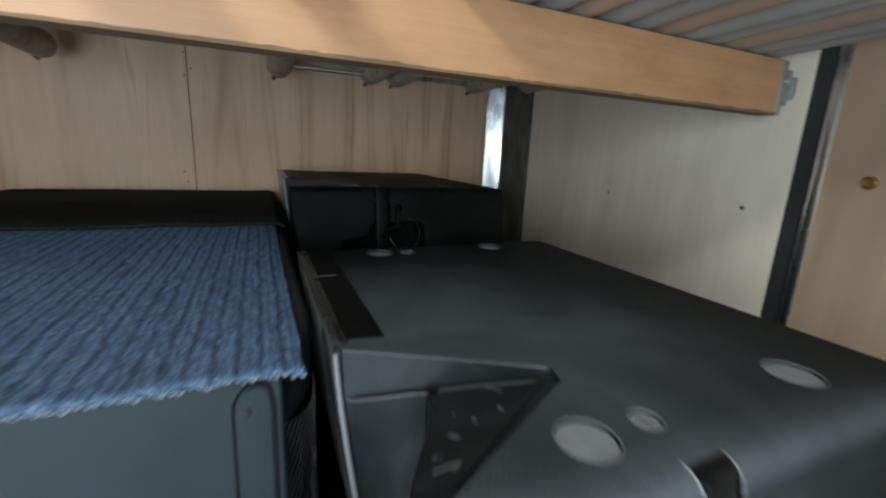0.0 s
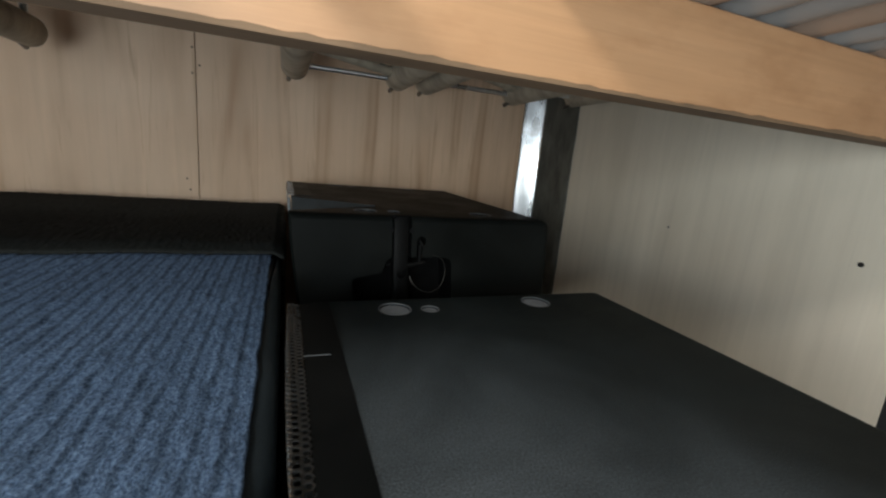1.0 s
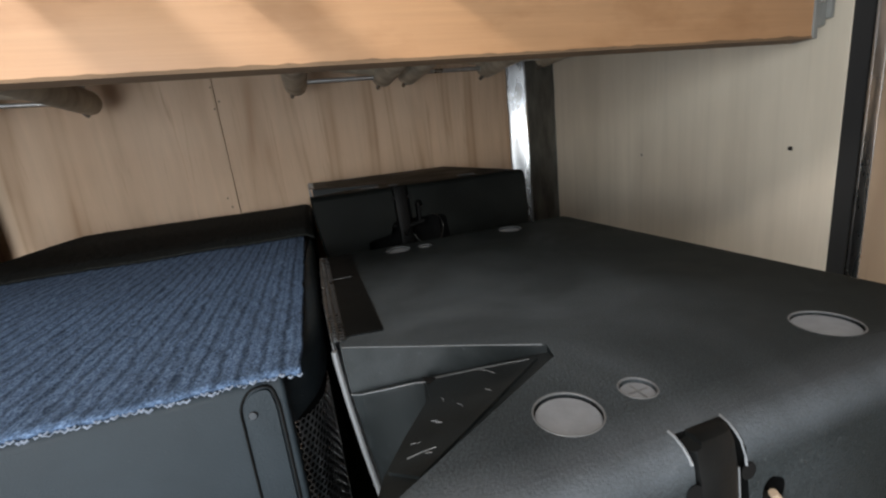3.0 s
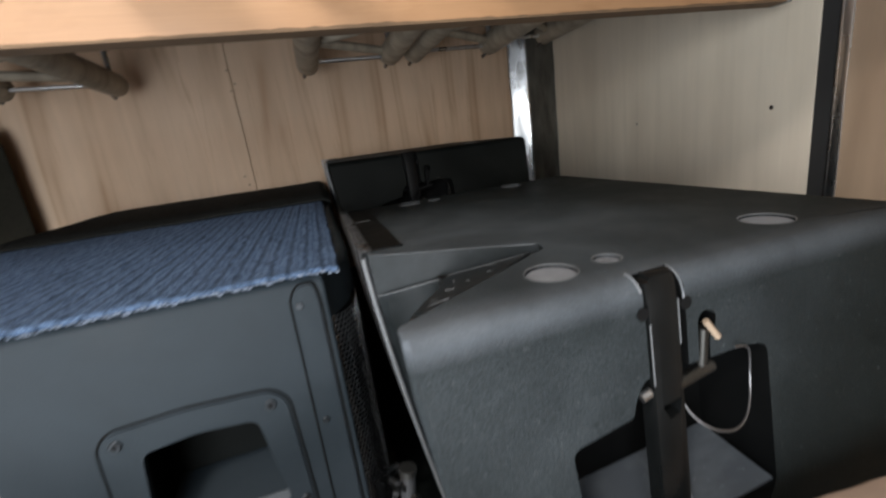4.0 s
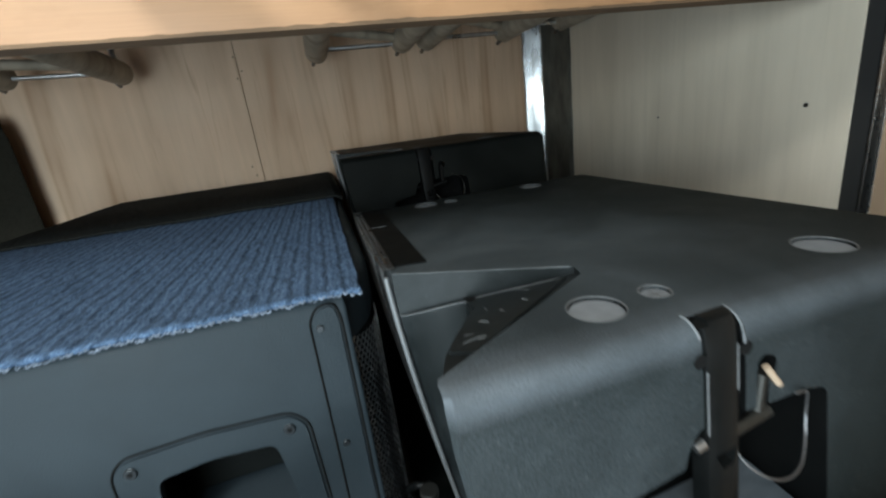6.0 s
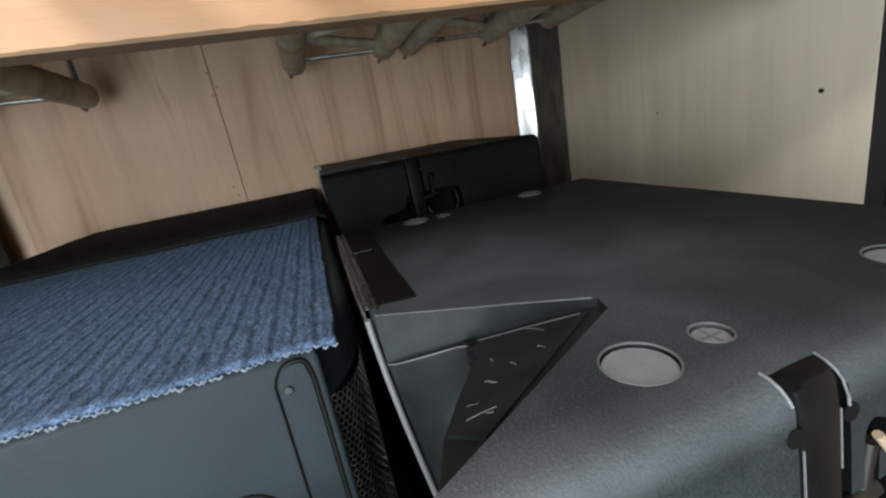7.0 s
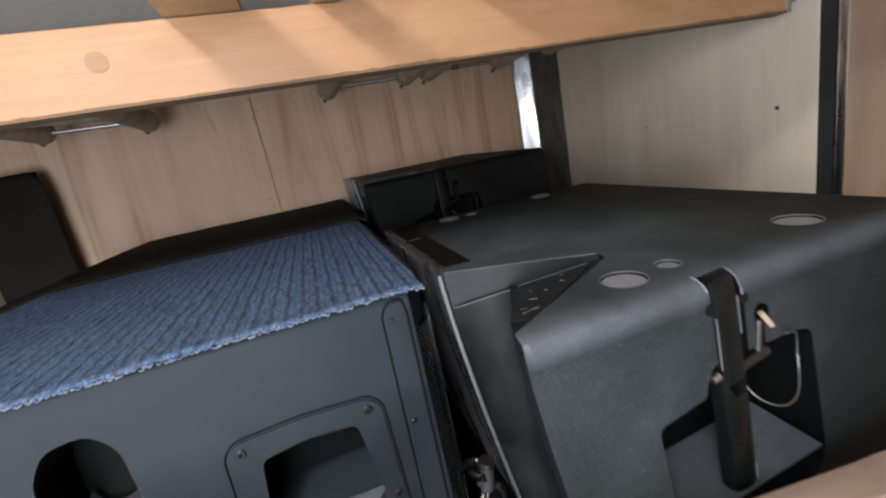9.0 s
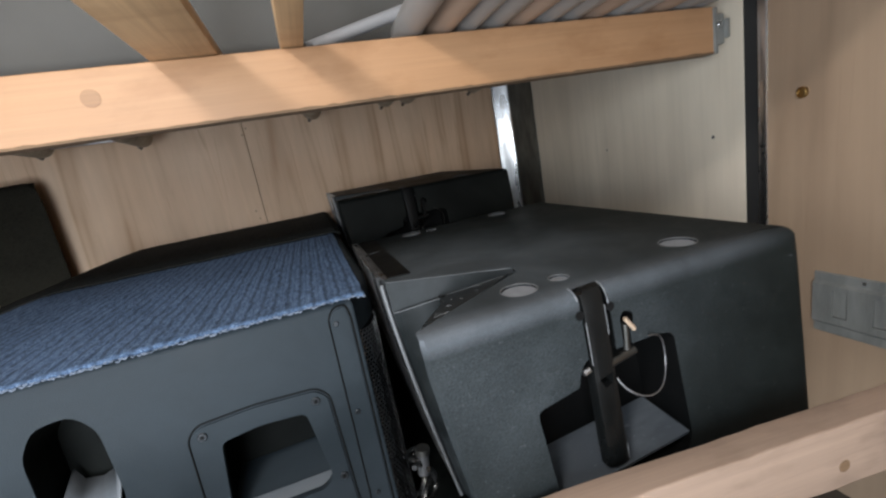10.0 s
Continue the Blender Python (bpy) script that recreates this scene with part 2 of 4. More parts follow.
PVC = PVC.m
PVC_PINK = Mat("pinkish_wooden_pole", 0.5)
PVC_PINK.colour(PVC_PINK.mix((0.36, 0.255, 0.19), (0.20, 0.14, 0.10), PVC_PINK.noise((20, 2, 20))))
PVC_PINK = PVC_PINK.m
FLOOR = plywood("worn_floor_plywood", (0.085, 0.070, 0.055), (0.06, 0.05, 0.04), (0.03, 0.025, 0.02))
PANEL = Mat("white_fibreglass", 0.5)
PANEL.colour(PANEL.mix((0.62, 0.62, 0.60), (0.52, 0.52, 0.50), PANEL.noise((2, 2, 2))))
PANEL = PANEL.m
GLOW = Mat("lamp_diffuser", 0.4).colour((0.8, 0.8, 0.8))
GLOW.b.inputs["Emission Color"].default_value = (1.0, 0.93, 0.84, 1)
GLOW.b.inputs["Emission Strength"].default_value = 6.0
GLOW = GLOW.m
ASPHALT = Mat("asphalt", 0.9)
ASPHALT.colour(ASPHALT.mix((0.04, 0.04, 0.042), (0.065, 0.065, 0.065), ASPHALT.noise((3, 3, 3))))
ASPHALT = ASPHALT.m


# ---------- mesh helpers ----------
def finish(name, bm, mat, smooth=None):
    bmesh.ops.recalc_face_normals(bm, faces=bm.faces[:])
    me = bpy.data.meshes.new(name)
    bm.to_mesh(me)
    bm.free()
    me.materials.append(mat)
    if smooth:
        me.shade_smooth()
        me.set_sharp_from_angle(angle=radians(smooth))
    return me


def part(name, bm, material, parent, label="", smooth=40):
    me = bm if isinstance(bm, bpy.types.Mesh) else finish(name, bm, material, smooth)
    ob = new(name, me)
    ob.parent = parent
    if label:
        tagged(ob, label)
    return ob


def thing(name, label, category, at=(0, 0, 0), group="", kind=""):
    ob = new(name)
    ob.location = at
    ob.empty_display_size = 0.05
    return tagged(ob, label, category, group, kind)


def solid(name, bm, material, label, category="", kind="", at=(0, 0, 0), group="", smooth=40):
    ob = new(name, finish(name, bm, material, smooth))
    ob.location = at
    return tagged(ob, label, category, group, kind)


def box(x0, x1, y0, y1, z0, z1, bevel=0.0, seg=2, bm=None):
    out = bmesh.new()
    bmesh.ops.create_cube(out, size=1.0)
    for v in out.verts:
        v.co = Vector((x0 + (v.co.x + 0.5) * (x1 - x0), y0 + (v.co.y + 0.5) * (y1 - y0), z0 + (v.co.z + 0.5) * (z1 - z0)))
    if bevel:
        bmesh.ops.bevel(out, geom=out.edges[:], offset=bevel, segments=seg, affect="EDGES", profile=0.5)
    return join(bm, out)


def join(bm, other):
    if bm is None:
        return other
    me = bpy.data.meshes.new("tmp")
    other.to_mesh(me)
    other.free()
    bm.from_mesh(me)
    bpy.data.meshes.remove(me)
    return bm


def tube(points, r, seg=10, bm=None, closed=False):
    """A round bar along points."""
    out = bm or bmesh.new()
    pts = [Vector(p) for p in points]
    rings = []
    n = len(pts)
    up = Vector((0.13, 0.31, 0.94))
    for i, p in enumerate(pts):
        a = pts[(i - 1) % n] if closed or i else p
        b = pts[(i + 1) % n] if closed or i < n - 1 else p
        d = (b - a).normalized()
        s = d.cross(up).normalized()
        t = s.cross(d)
        rings.append([out.verts.new(p + r * (math.cos(k) * s + math.sin(k) * t)) for k in [2 * math.pi * j / seg for j in range(seg)]])
    for i in range(n if closed else n - 1):
        a, b = rings[i], rings[(i + 1) % n]
        for j in range(seg):
            out.faces.new((a[j], a[(j + 1) % seg], b[(j + 1) % seg], b[j]))
    if not closed:
        out.faces.new(rings[0])
        out.faces.new(rings[-1][::-1])
    return out


def prism(poly, y0, y1, axis="y"):
    """A polygon of (a, b) pushed along an axis: y uses (x, z), z uses (x, y), x uses (y, z)."""
    bm = bmesh.new()
    put = {"y": lambda a, b, c: (a, c, b), "z": lambda a, b, c: (a, b, c), "x": lambda a, b, c: (c, a, b)}[axis]
    lo = [bm.verts.new(put(a, b, y0)) for a, b in poly]
    hi = [bm.verts.new(put(a, b, y1)) for a, b in poly]
    bm.faces.new(lo)
    bm.faces.new(hi[::-1])
    n = len(poly)
    for i in range(n):
        bm.faces.new((lo[i], hi[i], hi[(i + 1) % n], lo[(i + 1) % n]))
    bmesh.ops.recalc_face_normals(bm, faces=bm.faces[:])
    return bm


def rounded(poly, r, seg=4):
    """A polygon with its corners rounded; r is one radius or one for each corner."""
    out = []
    n = len(poly)
    for i in range(n):
        p = Vector(poly[i])
        a = Vector(poly[i - 1]) - p
        b = Vector(poly[(i + 1) % n]) - p
        rr = r[i] if isinstance(r, (list, tuple)) else r
        if rr <= 0:
            out.append(tuple(p))
            continue
        rr = min(rr, a.length * 0.45, b.length * 0.45)
        pa, pb = p + a.normalized() * rr, p + b.normalized() * rr
        for k in range(seg + 1):
            t = k / seg
            out.append(tuple(pa * (1 - t) ** 2 + p * 2 * t * (1 - t) + pb * t * t))
    return out


def inset(poly, d):
    """The polygon moved inwards by d (counter-clockwise polygons)."""
    n = len(poly)
    out = []
    for i in range(n):
        p, a, b = Vector(poly[i]), Vector(poly[i - 1]), Vector(poly[(i + 1) % n])
        e = (p - a).normalized() + (b - p).normalized()
        e.normalize()
        out.append(tuple(p + d * Vector((-e.y, e.x))))
    return out


def loft(rings):
    bm = bmesh.new()
    vs = [[bm.verts.new(p) for p in ring] for ring in rings]
    n = len(vs[0])
    for a, b in zip(vs, vs[1:]):
        for j in range(n):
            bm.faces.new((a[j], a[(j + 1) % n], b[(j + 1) % n], b[j]))
    bm.faces.new(vs[0][::-1])
    bm.faces.new(vs[-1])
    bmesh.ops.recalc_face_normals(bm, faces=bm.faces[:])
    return bm


def carve(name, bm, cutters, mat, smooth=35):
    """The mesh with the cutters taken out of it, one after the other."""
    me = finish(name, bm, mat)
    for c in cutters:
        tool = new("carve_tool", finish("carve_tool", c, mat))
        base = new("carve_base", me)
        size = max(base.dimensions)
        mod = base.modifiers.new("cut", "BOOLEAN")
        mod.operation, mod.object = "DIFFERENCE", tool
        for solver, shift in (("MANIFOLD", 0.0), ("EXACT", 0.0), ("EXACT", 0.0003), ("EXACT", -0.0004), ("FLOAT", 0.0)):
            mod.solver = solver
            tool.location = (shift, shift * 0.7, shift * 0.3)
            bpy.context.view_layer.update()
            dg = bpy.context.evaluated_depsgraph_get()
            out = bpy.data.meshes.new_from_object(base.evaluated_get(dg))
            n = len(out.vertices)
            if n > 8 and max(v.co.length for v in out.vertices) > 0.8 * max(v.co.length for v in me.vertices):
                break
            bpy.data.meshes.remove(out)
            out = None
        for o in (base, tool):
            bpy.data.objects.remove(o)
        if out:
            out.name = name
            me = out
        else:
            print("CARVE FAILED", name)
    me.materials.clear()
    me.materials.append(mat)
    me.shade_smooth()
    me.set_sharp_from_angle(angle=radians(smooth))
    return me


def disc(x, y, z, r, h, seg=24, axis="z", bevel=0.0, bm=None):
    pts = [(r * math.cos(2 * math.pi * k / seg), r * math.sin(2 * math.pi * k / seg)) for k in range(seg)]
    rings = []
    prof = [(1, 0.0), (1, h - bevel), (1 - bevel / r, h)] if bevel else [(1, 0.0), (1, h)]
    for f, c in prof:
        if axis == "z":
            rings.append([(x + a * f, y + b * f, z + c) for a, b in pts])
        elif axis == "y":
            rings.append([(x + a * f, y - c, z + b * f) for a, b in pts])
        else:
            rings.append([(x + c, y + a * f, z + b * f) for a, b in pts])
    return join(bm, loft(rings))


def perforated(surface, width, height, pitch, open_share=0.72):
    """A sheet of six-sided holes laid on surface(u, v), with u and v in metres."""
    verts, faces = [], []
    r = pitch / math.sqrt(3)
    cols = int(width / pitch)
    rows = int(height / (1.5 * r))
    for j in range(rows):
        for i in range(cols):
            cx = (i + 0.5 + 0.5 * (j % 2)) * pitch
            cy = (j + 0.6) * 1.5 * r
            k0 = len(verts)
            for rr in (r, r * open_share):
                for k in range(6):
                    a = math.pi / 6 + k * math.pi / 3
                    verts.append(surface(cx + rr * math.cos(a), cy + rr * math.sin(a)))
            for k in range(6):
                faces.append((k0 + k, k0 + (k + 1) % 6, k0 + 6 + (k + 1) % 6, k0 + 6 + k))
    me = bpy.data.meshes.new("grille")
    me.from_pydata(verts, [], faces)
    return me


# ---------- the truck body ----------
BACK, RIGHT, LEFT, REAR, TOP = 2.553, 1.352, -1.62, -1.30, 2.45


floor = solid("floor", box(LEFT - 0.05, RIGHT + 0.05, REAR, BACK + 0.05, -0.04, 0.0), FLOOR, "worn dark plywood load floor of the truck", kind="structure")
solid("ceiling", box(LEFT - 0.05, RIGHT + 0.05, REAR, BACK + 0.05, TOP, TOP + 0.04), PANEL, "white truck roof panel", kind="structure")
solid("ground", box(-60, 60, -80, 60, -1.12, -1.10), ASPHALT, "grey asphalt yard round the truck", kind="structure")

wall_back = thing("wall_back", "pale plywood bulkhead with brown grain streaks", kind="structure", category="wall")
SEAM = -0.321
part("panel", box(LEFT, SEAM - 0.0015, BACK, BACK + 0.018, 0, TOP, 0.001, 1), PLY, wall_back)
part("panel", box(SEAM + 0.0015, 1.30, BACK, BACK + 0.018, 0, TOP, 0.001, 1), PLY, wall_back)
part("backing", box(LEFT, RIGHT, BACK + 0.019, BACK + 0.04, 0, TOP), VOID, wall_back)

wall_right = thing("wall_right", "plywood side wall with washed and varnished panels", kind="structure", category="wall")
part("panel", box(RIGHT, RIGHT + 0.018, 0.912, BACK, 0, TOP, 0.001, 1), PLY_WHITE, wall_right, "grey-white washed plywood panel")
part("panel", box(RIGHT - 0.002, RIGHT + 0.018, REAR, 0.836, 0, TOP, 0.001, 1), PLY_WARM, wall_right, "warm varnished plywood panel")
part("rubber_strip", box(RIGHT + 0.004, RIGHT + 0.016, 0.862, 0.912, 0, TOP), RUBBER, wall_right, "black rubber filled gap")
ed = box(RIGHT - 0.006, RIGHT + 0.018, 0.856, 0.8625, 0, TOP, 0.002, 2)
ed = box(RIGHT - 0.008, RIGHT - 0.003, 0.834, 0.856, 0, TOP, 0.002, 2, ed)
part("edge_trim", ed, ALU, wall_right, "bright aluminium edging strip")

wall_left = thing("wall_left", "plywood side wall of the truck", kind="structure", category="wall")
# opening between the panels is made for the added fill light
part("panel", box(LEFT - 0.018, LEFT, 0.05, BACK, 0, TOP), PLY, wall_left)
part("panel", box(LEFT - 0.018, LEFT, REAR, -1.15, 0, TOP), PLY, wall_left)
part("lintel", box(LEFT - 0.018, LEFT, -1.15, 0.05, 2.0, TOP), PLY, wall_left)

# unseen rear wall, added with its opening on the left to shape daylight
wall_rear = thing("wall_rear", "unseen plywood rear wall, its doorway set left for the light", kind="structure", category="wall")
part("panel", box(-0.36, RIGHT, REAR - 0.018, REAR, 0, TOP), PLY, wall_rear)
part("panel", box(LEFT, -1.50, REAR - 0.018, REAR, 0, TOP), PLY, wall_rear)
part("lintel", box(-1.50, -0.36, REAR - 0.018, REAR, 2.05, TOP), PLY, wall_rear)
lamp = thing("ceiling_lamp", "white ceiling lamp with a bright flat diffuser", "lamp", (0, 0, 0))
part("housing", box(-0.95, -0.65, -0.69, -0.51, 2.425, 2.45, 0.006), PANEL, lamp)
part("diffuser", box(-0.93, -0.67, -0.68, -0.52, 2.415, 2.424, 0.002), GLOW, lamp)

DULL_FLANGE = Mat("dark_grey_flange", 0.55, 0.25)
DULL_FLANGE.colour(DULL_FLANGE.mix((0.060, 0.062, 0.052), (0.17, 0.17, 0.15), DULL_FLANGE.ramp(DULL_FLANGE.noise((9, 9, 3.5), 5, 0.65), [(0.40, (0,)), (0.75, (1,))])))
DULL_FLANGE = DULL_FLANGE.m

# corner post: a rolled bright corner and a dark flat flange
prof = [(1.246, BACK - 0.002), (1.248, BACK - 0.007)]
prof += [(1.252 + 0.090 * k / 8, BACK - 0.009 - 0.056 * k / 8) for k in range(9)]
prof += [(RIGHT - 0.008 + 0.004 * k / 5, BACK - 0.072 - 0.266 * k / 5) for k in range(6)] + [(RIGHT - 0.002, BACK - 0.342)]
bm = bmesh.new()
N = 60
cols = []
for k in range(N + 1):
    z = TOP * k / N
    cols.append([bm.verts.new((x - 0.004 * abs(noise.noise(Vector((x * 9, y * 11, z * 8)))), y - 0.007 * abs(noise.noise(Vector((x * 12, y * 8, z * 4.5 + 4.1)))), z)) for x, y in prof])
for a, b in zip(cols, cols[1:]):
    for j in range(len(prof) - 1):
        bm.faces.new((a[j], a[j + 1], b[j + 1], b[j]))
corner_post = solid("corner_trim", bm, ALU, "dented shiny aluminium corner post", kind="structure", smooth=60)
corner_post.data.materials.append(DULL_FLANGE)
for f in corner_post.data.polygons:
    f.material_index = 1 if f.center.y < BACK - 0.067 else 0
sol = corner_post.modifiers.new("thick", "SOLIDIFY")
sol.thickness, sol.offset = 0.002, -1


NAIL = Mat("rusty_nail", 0.7).colour((0.06, 0.045, 0.035)).m


def screw_head(x, y, z, r, parent, mat, axis):
    part("screw", disc(x, y, z, r, 0.002, 10, axis, 0.0007), mat, parent)


for y, z in ((1.026, 1.185), (1.591, 1.175), (1.026, 1.75), (1.591, 1.75), (1.026, 0.62)):
    screw_head(RIGHT - 0.002, y, z, 0.0065 if y < 1.3 else 0.0045, wall_right, SCREW, "x")
for x, z in ((-0.355, 1.165), (-0.343, 1.118), (-0.306, 1.633), (-0.333, 1.60), (-0.331, 1.70)):
    screw_head(x - 0.012 if z < 1.3 else x, BACK, z, 0.004, wall_back, NAIL, "y")

# lashing ring in the varnished panel
ring = thing("lashing_ring", "small brass ring eye screwed to the plywood wall", "ring", (RIGHT - 0.002, 0.736, 1.287))
part("plate", disc(-0.004, 0, 0, 0.016, 0.004, 20, "x", 0.001), BRASS, ring)
part("eye", tube([(-0.008 + 0.004 * math.cos(a), 0.013 * math.cos(a), 0.013 * math.sin(a)) for a in [2 * math.pi * k / 18 for k in range(18)]], 0.003, 8, None, True), BRASS, ring)

# ---------- lashing rail on the right wall ----------
rail = thing("lashing_rail", "grey galvanised slotted lashing rail on the plywood wall", "rail", (0, 0, 0))
prof = [(0.0, 0.556), (0.004, 0.558), (0.004, 0.585), (0.014, 0.594), (0.014, 0.715), (0.004, 0.724), (0.004, 0.749), (0.0, 0.752)]
bm = prism([(RIGHT - 0.002 - a, z) for a, z in prof], -1.28, 0.695)
cut = []
for k in range(19):
    y = 0.655 - k * 0.098
    cut.append(box(RIGHT - 0.05, RIGHT - 0.009, y - 0.05, y - 0.012, 0.617, 0.700))
one = cut[0]
for c in cut[1:]:
    one = join(one, c)
part("track", carve("track", bm, [one], ZINC), ZINC, rail)
for k in range(9):
    part("rivet", disc(RIGHT - 0.0065, 0.572 - 0.2 * k, 0.737, 0.005, 0.003, 10, "x"), BRIGHT, rail)


# ---------- timber load bars ----------
def load_bar(name, label, length, height, thick, m, mat, knots, fitting=True, edge_shade=False):
    t = thing(name, label, "beam")
    bm = bmesh.new()
    n = 90
    prof = rounded([(-thick / 2, 0), (thick / 2, 0), (thick / 2, height), (-thick / 2, height)], 0.004, 3)
    rings = []
    for k in range(n + 1):
        x = length * k / n
        ring = []
        for y, z in prof:
            chip = 0.0012 * noise.noise(Vector((x * 28, y * 40, z * 30))) if z < 0.01 or z > height - 0.01 else 0.0006 * noise.noise(Vector((x * 9, y * 9, z * 12)))
            ring.append((x, y + chip, z + chip * 1.3))
        rings.append(ring)
    part("board", loft(rings), mat, t)
    # dark strip: dirt on the lower edge and the underside's shade painted in
    if edge_shade:
        rings = []
        for k in range(141):
            x = 0.01 + (length - 0.02) * k / 140
            h = 0.003 + 0.002 * noise.noise(Vector((x * 17, 3.3, 0))) + 0.003 * noise.noise(Vector((x * 55, 1.3, 0)))
            w = thick / 2 + 0.0022
            rings.append([(x, -w, -0.003), (x, w, -0.003), (x, w, h), (x, -w, h)])
        part("bark_edge", loft(rings), PINE_EDGE, t, "dark strip along the lower edge, dirt and painted shade")
    for x, z, r in knots:
        part("knot", disc(x, -thick / 2 + 0.0005, z, r, 0.0012, 18, "y", 0.0004), KNOT if edge_shade else PINE_EDGE, t, "round brown knot")
    if fitting:
        bm = box(length - 0.012, length + 0.004, -thick / 2 - 0.004, thick / 2 + 0.004, -0.004, height * 0.98, 0.002)
        bm = box(length, length + 0.045, -thick / 2 + 0.004, thick / 2 - 0.004, height * 0.18, height * 0.86, 0.006, 2, bm)
        bm = box(length + 0.04, length + 0.056, -0.028, 0.02, height * 0.30, height * 0.72, 0.004, 2, bm)
        part("end_fitting", bm, ZINC, t, "galvanised steel end bracket")
        part("bolt", disc(length + 0.02, -thick / 2 + 0.004, height * 0.62, 0.009, 0.005, 12, "y", 0.001), BRIGHT, t)
    t.matrix_world = m
    return t


KNOT = timber("knot_wood", (0.33, 0.18, 0.085), (0.26, 0.14, 0.065), (0.16, 0.08, 0.04))
load_bar("timber_load_bar", "orange pine load bar with chipped dirty lower edge", 2.83, 0.138, 0.045,
         pose(-1.55, 0.9675, 1.458, 0, 0, 0), PINE, [(1.112, 0.078, 0.019)], True, True)
load_bar("timber_load_bar", "raw pale pine board across the front of the loudspeakers", 2.86, 0.116, 0.052,
         pose(-1.55, 0.510, 0.664, 0, 0.0, -6.73), PINE_RAW, [(1.75, 0.075, 0.007), (2.21, 0.04, 0.011), (1.46, 0.10, 0.006)])


# ---------- line array cabinets ----------
W, L, ZB = 0.736, 0.885, -0.58
LEAN = 0.075


def flare(depth):
    """How far the grille side has moved in at a depth below the top."""
    return 0.085 * (max(depth, 0.0) / 0.58) ** 1.3


def array_plan(s):
    """Outline of the cabinet from above at a share s of its height."""
    k = 0.25 + 0.75 * s
    dx = flare(-ZB * (1 - s))
    out = rounded([(W, 0.0), (W, L), (0.035 + dx, L), (0.015 + dx, 0.0)], [0.022, 0.03, 0.03, 0.0], 4)
    pts = out[:15]
    pts += [(0.030 + dx, 0.840), (0.022 + dx, 0.60), (0.020 + dx, 0.335), (0.021 + dx, 0.318)]
    # curved inner panel, then the hidden flank behind it
    for px, py in ((0.036, 0.303), (0.058, 0.291), (0.082, 0.279), (0.104, 0.268), (0.115, 0.256), (0.104, 0.205), (0.066, 0.150), (0.036, 0.100), (0.018, 0.050)):
        pts.append((0.022 + dx + (px - 0.022) * k, py))
    pts += [(0.009 + dx, 0.012), (0.015 + dx, 0.0)]
    return pts


def array_inset(plan, d):
    """Rounds off the front, right and back edges; the grille side and the recess stay upright."""
    out = inset(plan, d)
    n = len(plan)
    for i in range(15, n - 2):
        out[i] = plan[i]
    out[n - 2] = (plan[n - 2][0], max(plan[n - 2][1], d + 0.002))
    out[n - 1] = (plan[n - 1][0], d)
    return out


def array_body():
    rings = []
    for s in (0.0, 0.06, 0.25, 0.5, 0.75, 0.90):
        rings.append([(x, y, ZB * (1 - s)) for x, y in (inset(array_plan(s), 0.012) if s == 0 else array_plan(s))])
    r = 0.024
    for k in range(1, 6):
        a = math.pi / 2 * k / 5
        plan = array_inset(array_plan(0.94), r * (1 - math.cos(a)))
        rings.append([(x, y, -r + r * math.sin(a)) for x, y in plan])
    return loft(rings)


SOCKETS = [(0.203, 0.079, 0.031), (0.281, 0.082, 0.0175), (0.545, 0.088, 0.033), (0.203, 0.814, 0.031), (0.271, 0.806, 0.0175), (0.518, 0.820, 0.031)]
POCKET = rounded([(0.161, -0.161), (0.238, -0.147), (0.243, -0.125), (0.256, -0.107), (0.398, -0.106), (0.426, -0.112), (0.440, -0.300), (0.425, -0.335), (0.178, -0.335)],
                 [0.012, 0.004, 0.012, 0.012, 0.02, 0.014, 0.012, 0.02, 0.02], 4)


def SCOOP(x, y):
    """Depth of the corner recess below the top."""
    return 0.0061 - 0.1429 * x + 0.2034 * y


def splay(t):
    """Both ends of the cabinet lean outwards towards the bottom."""
    for me in {ob.data for ob in t.children}:
        for v in me.vertices:
            x, y, z = v.co
            v.co.y += LEAN * z * (max(0.0, 1 - y / 0.4) if y < 0.4 else -max(0.0, min(1.0, (y - 0.485) / 0.4)))
    return t


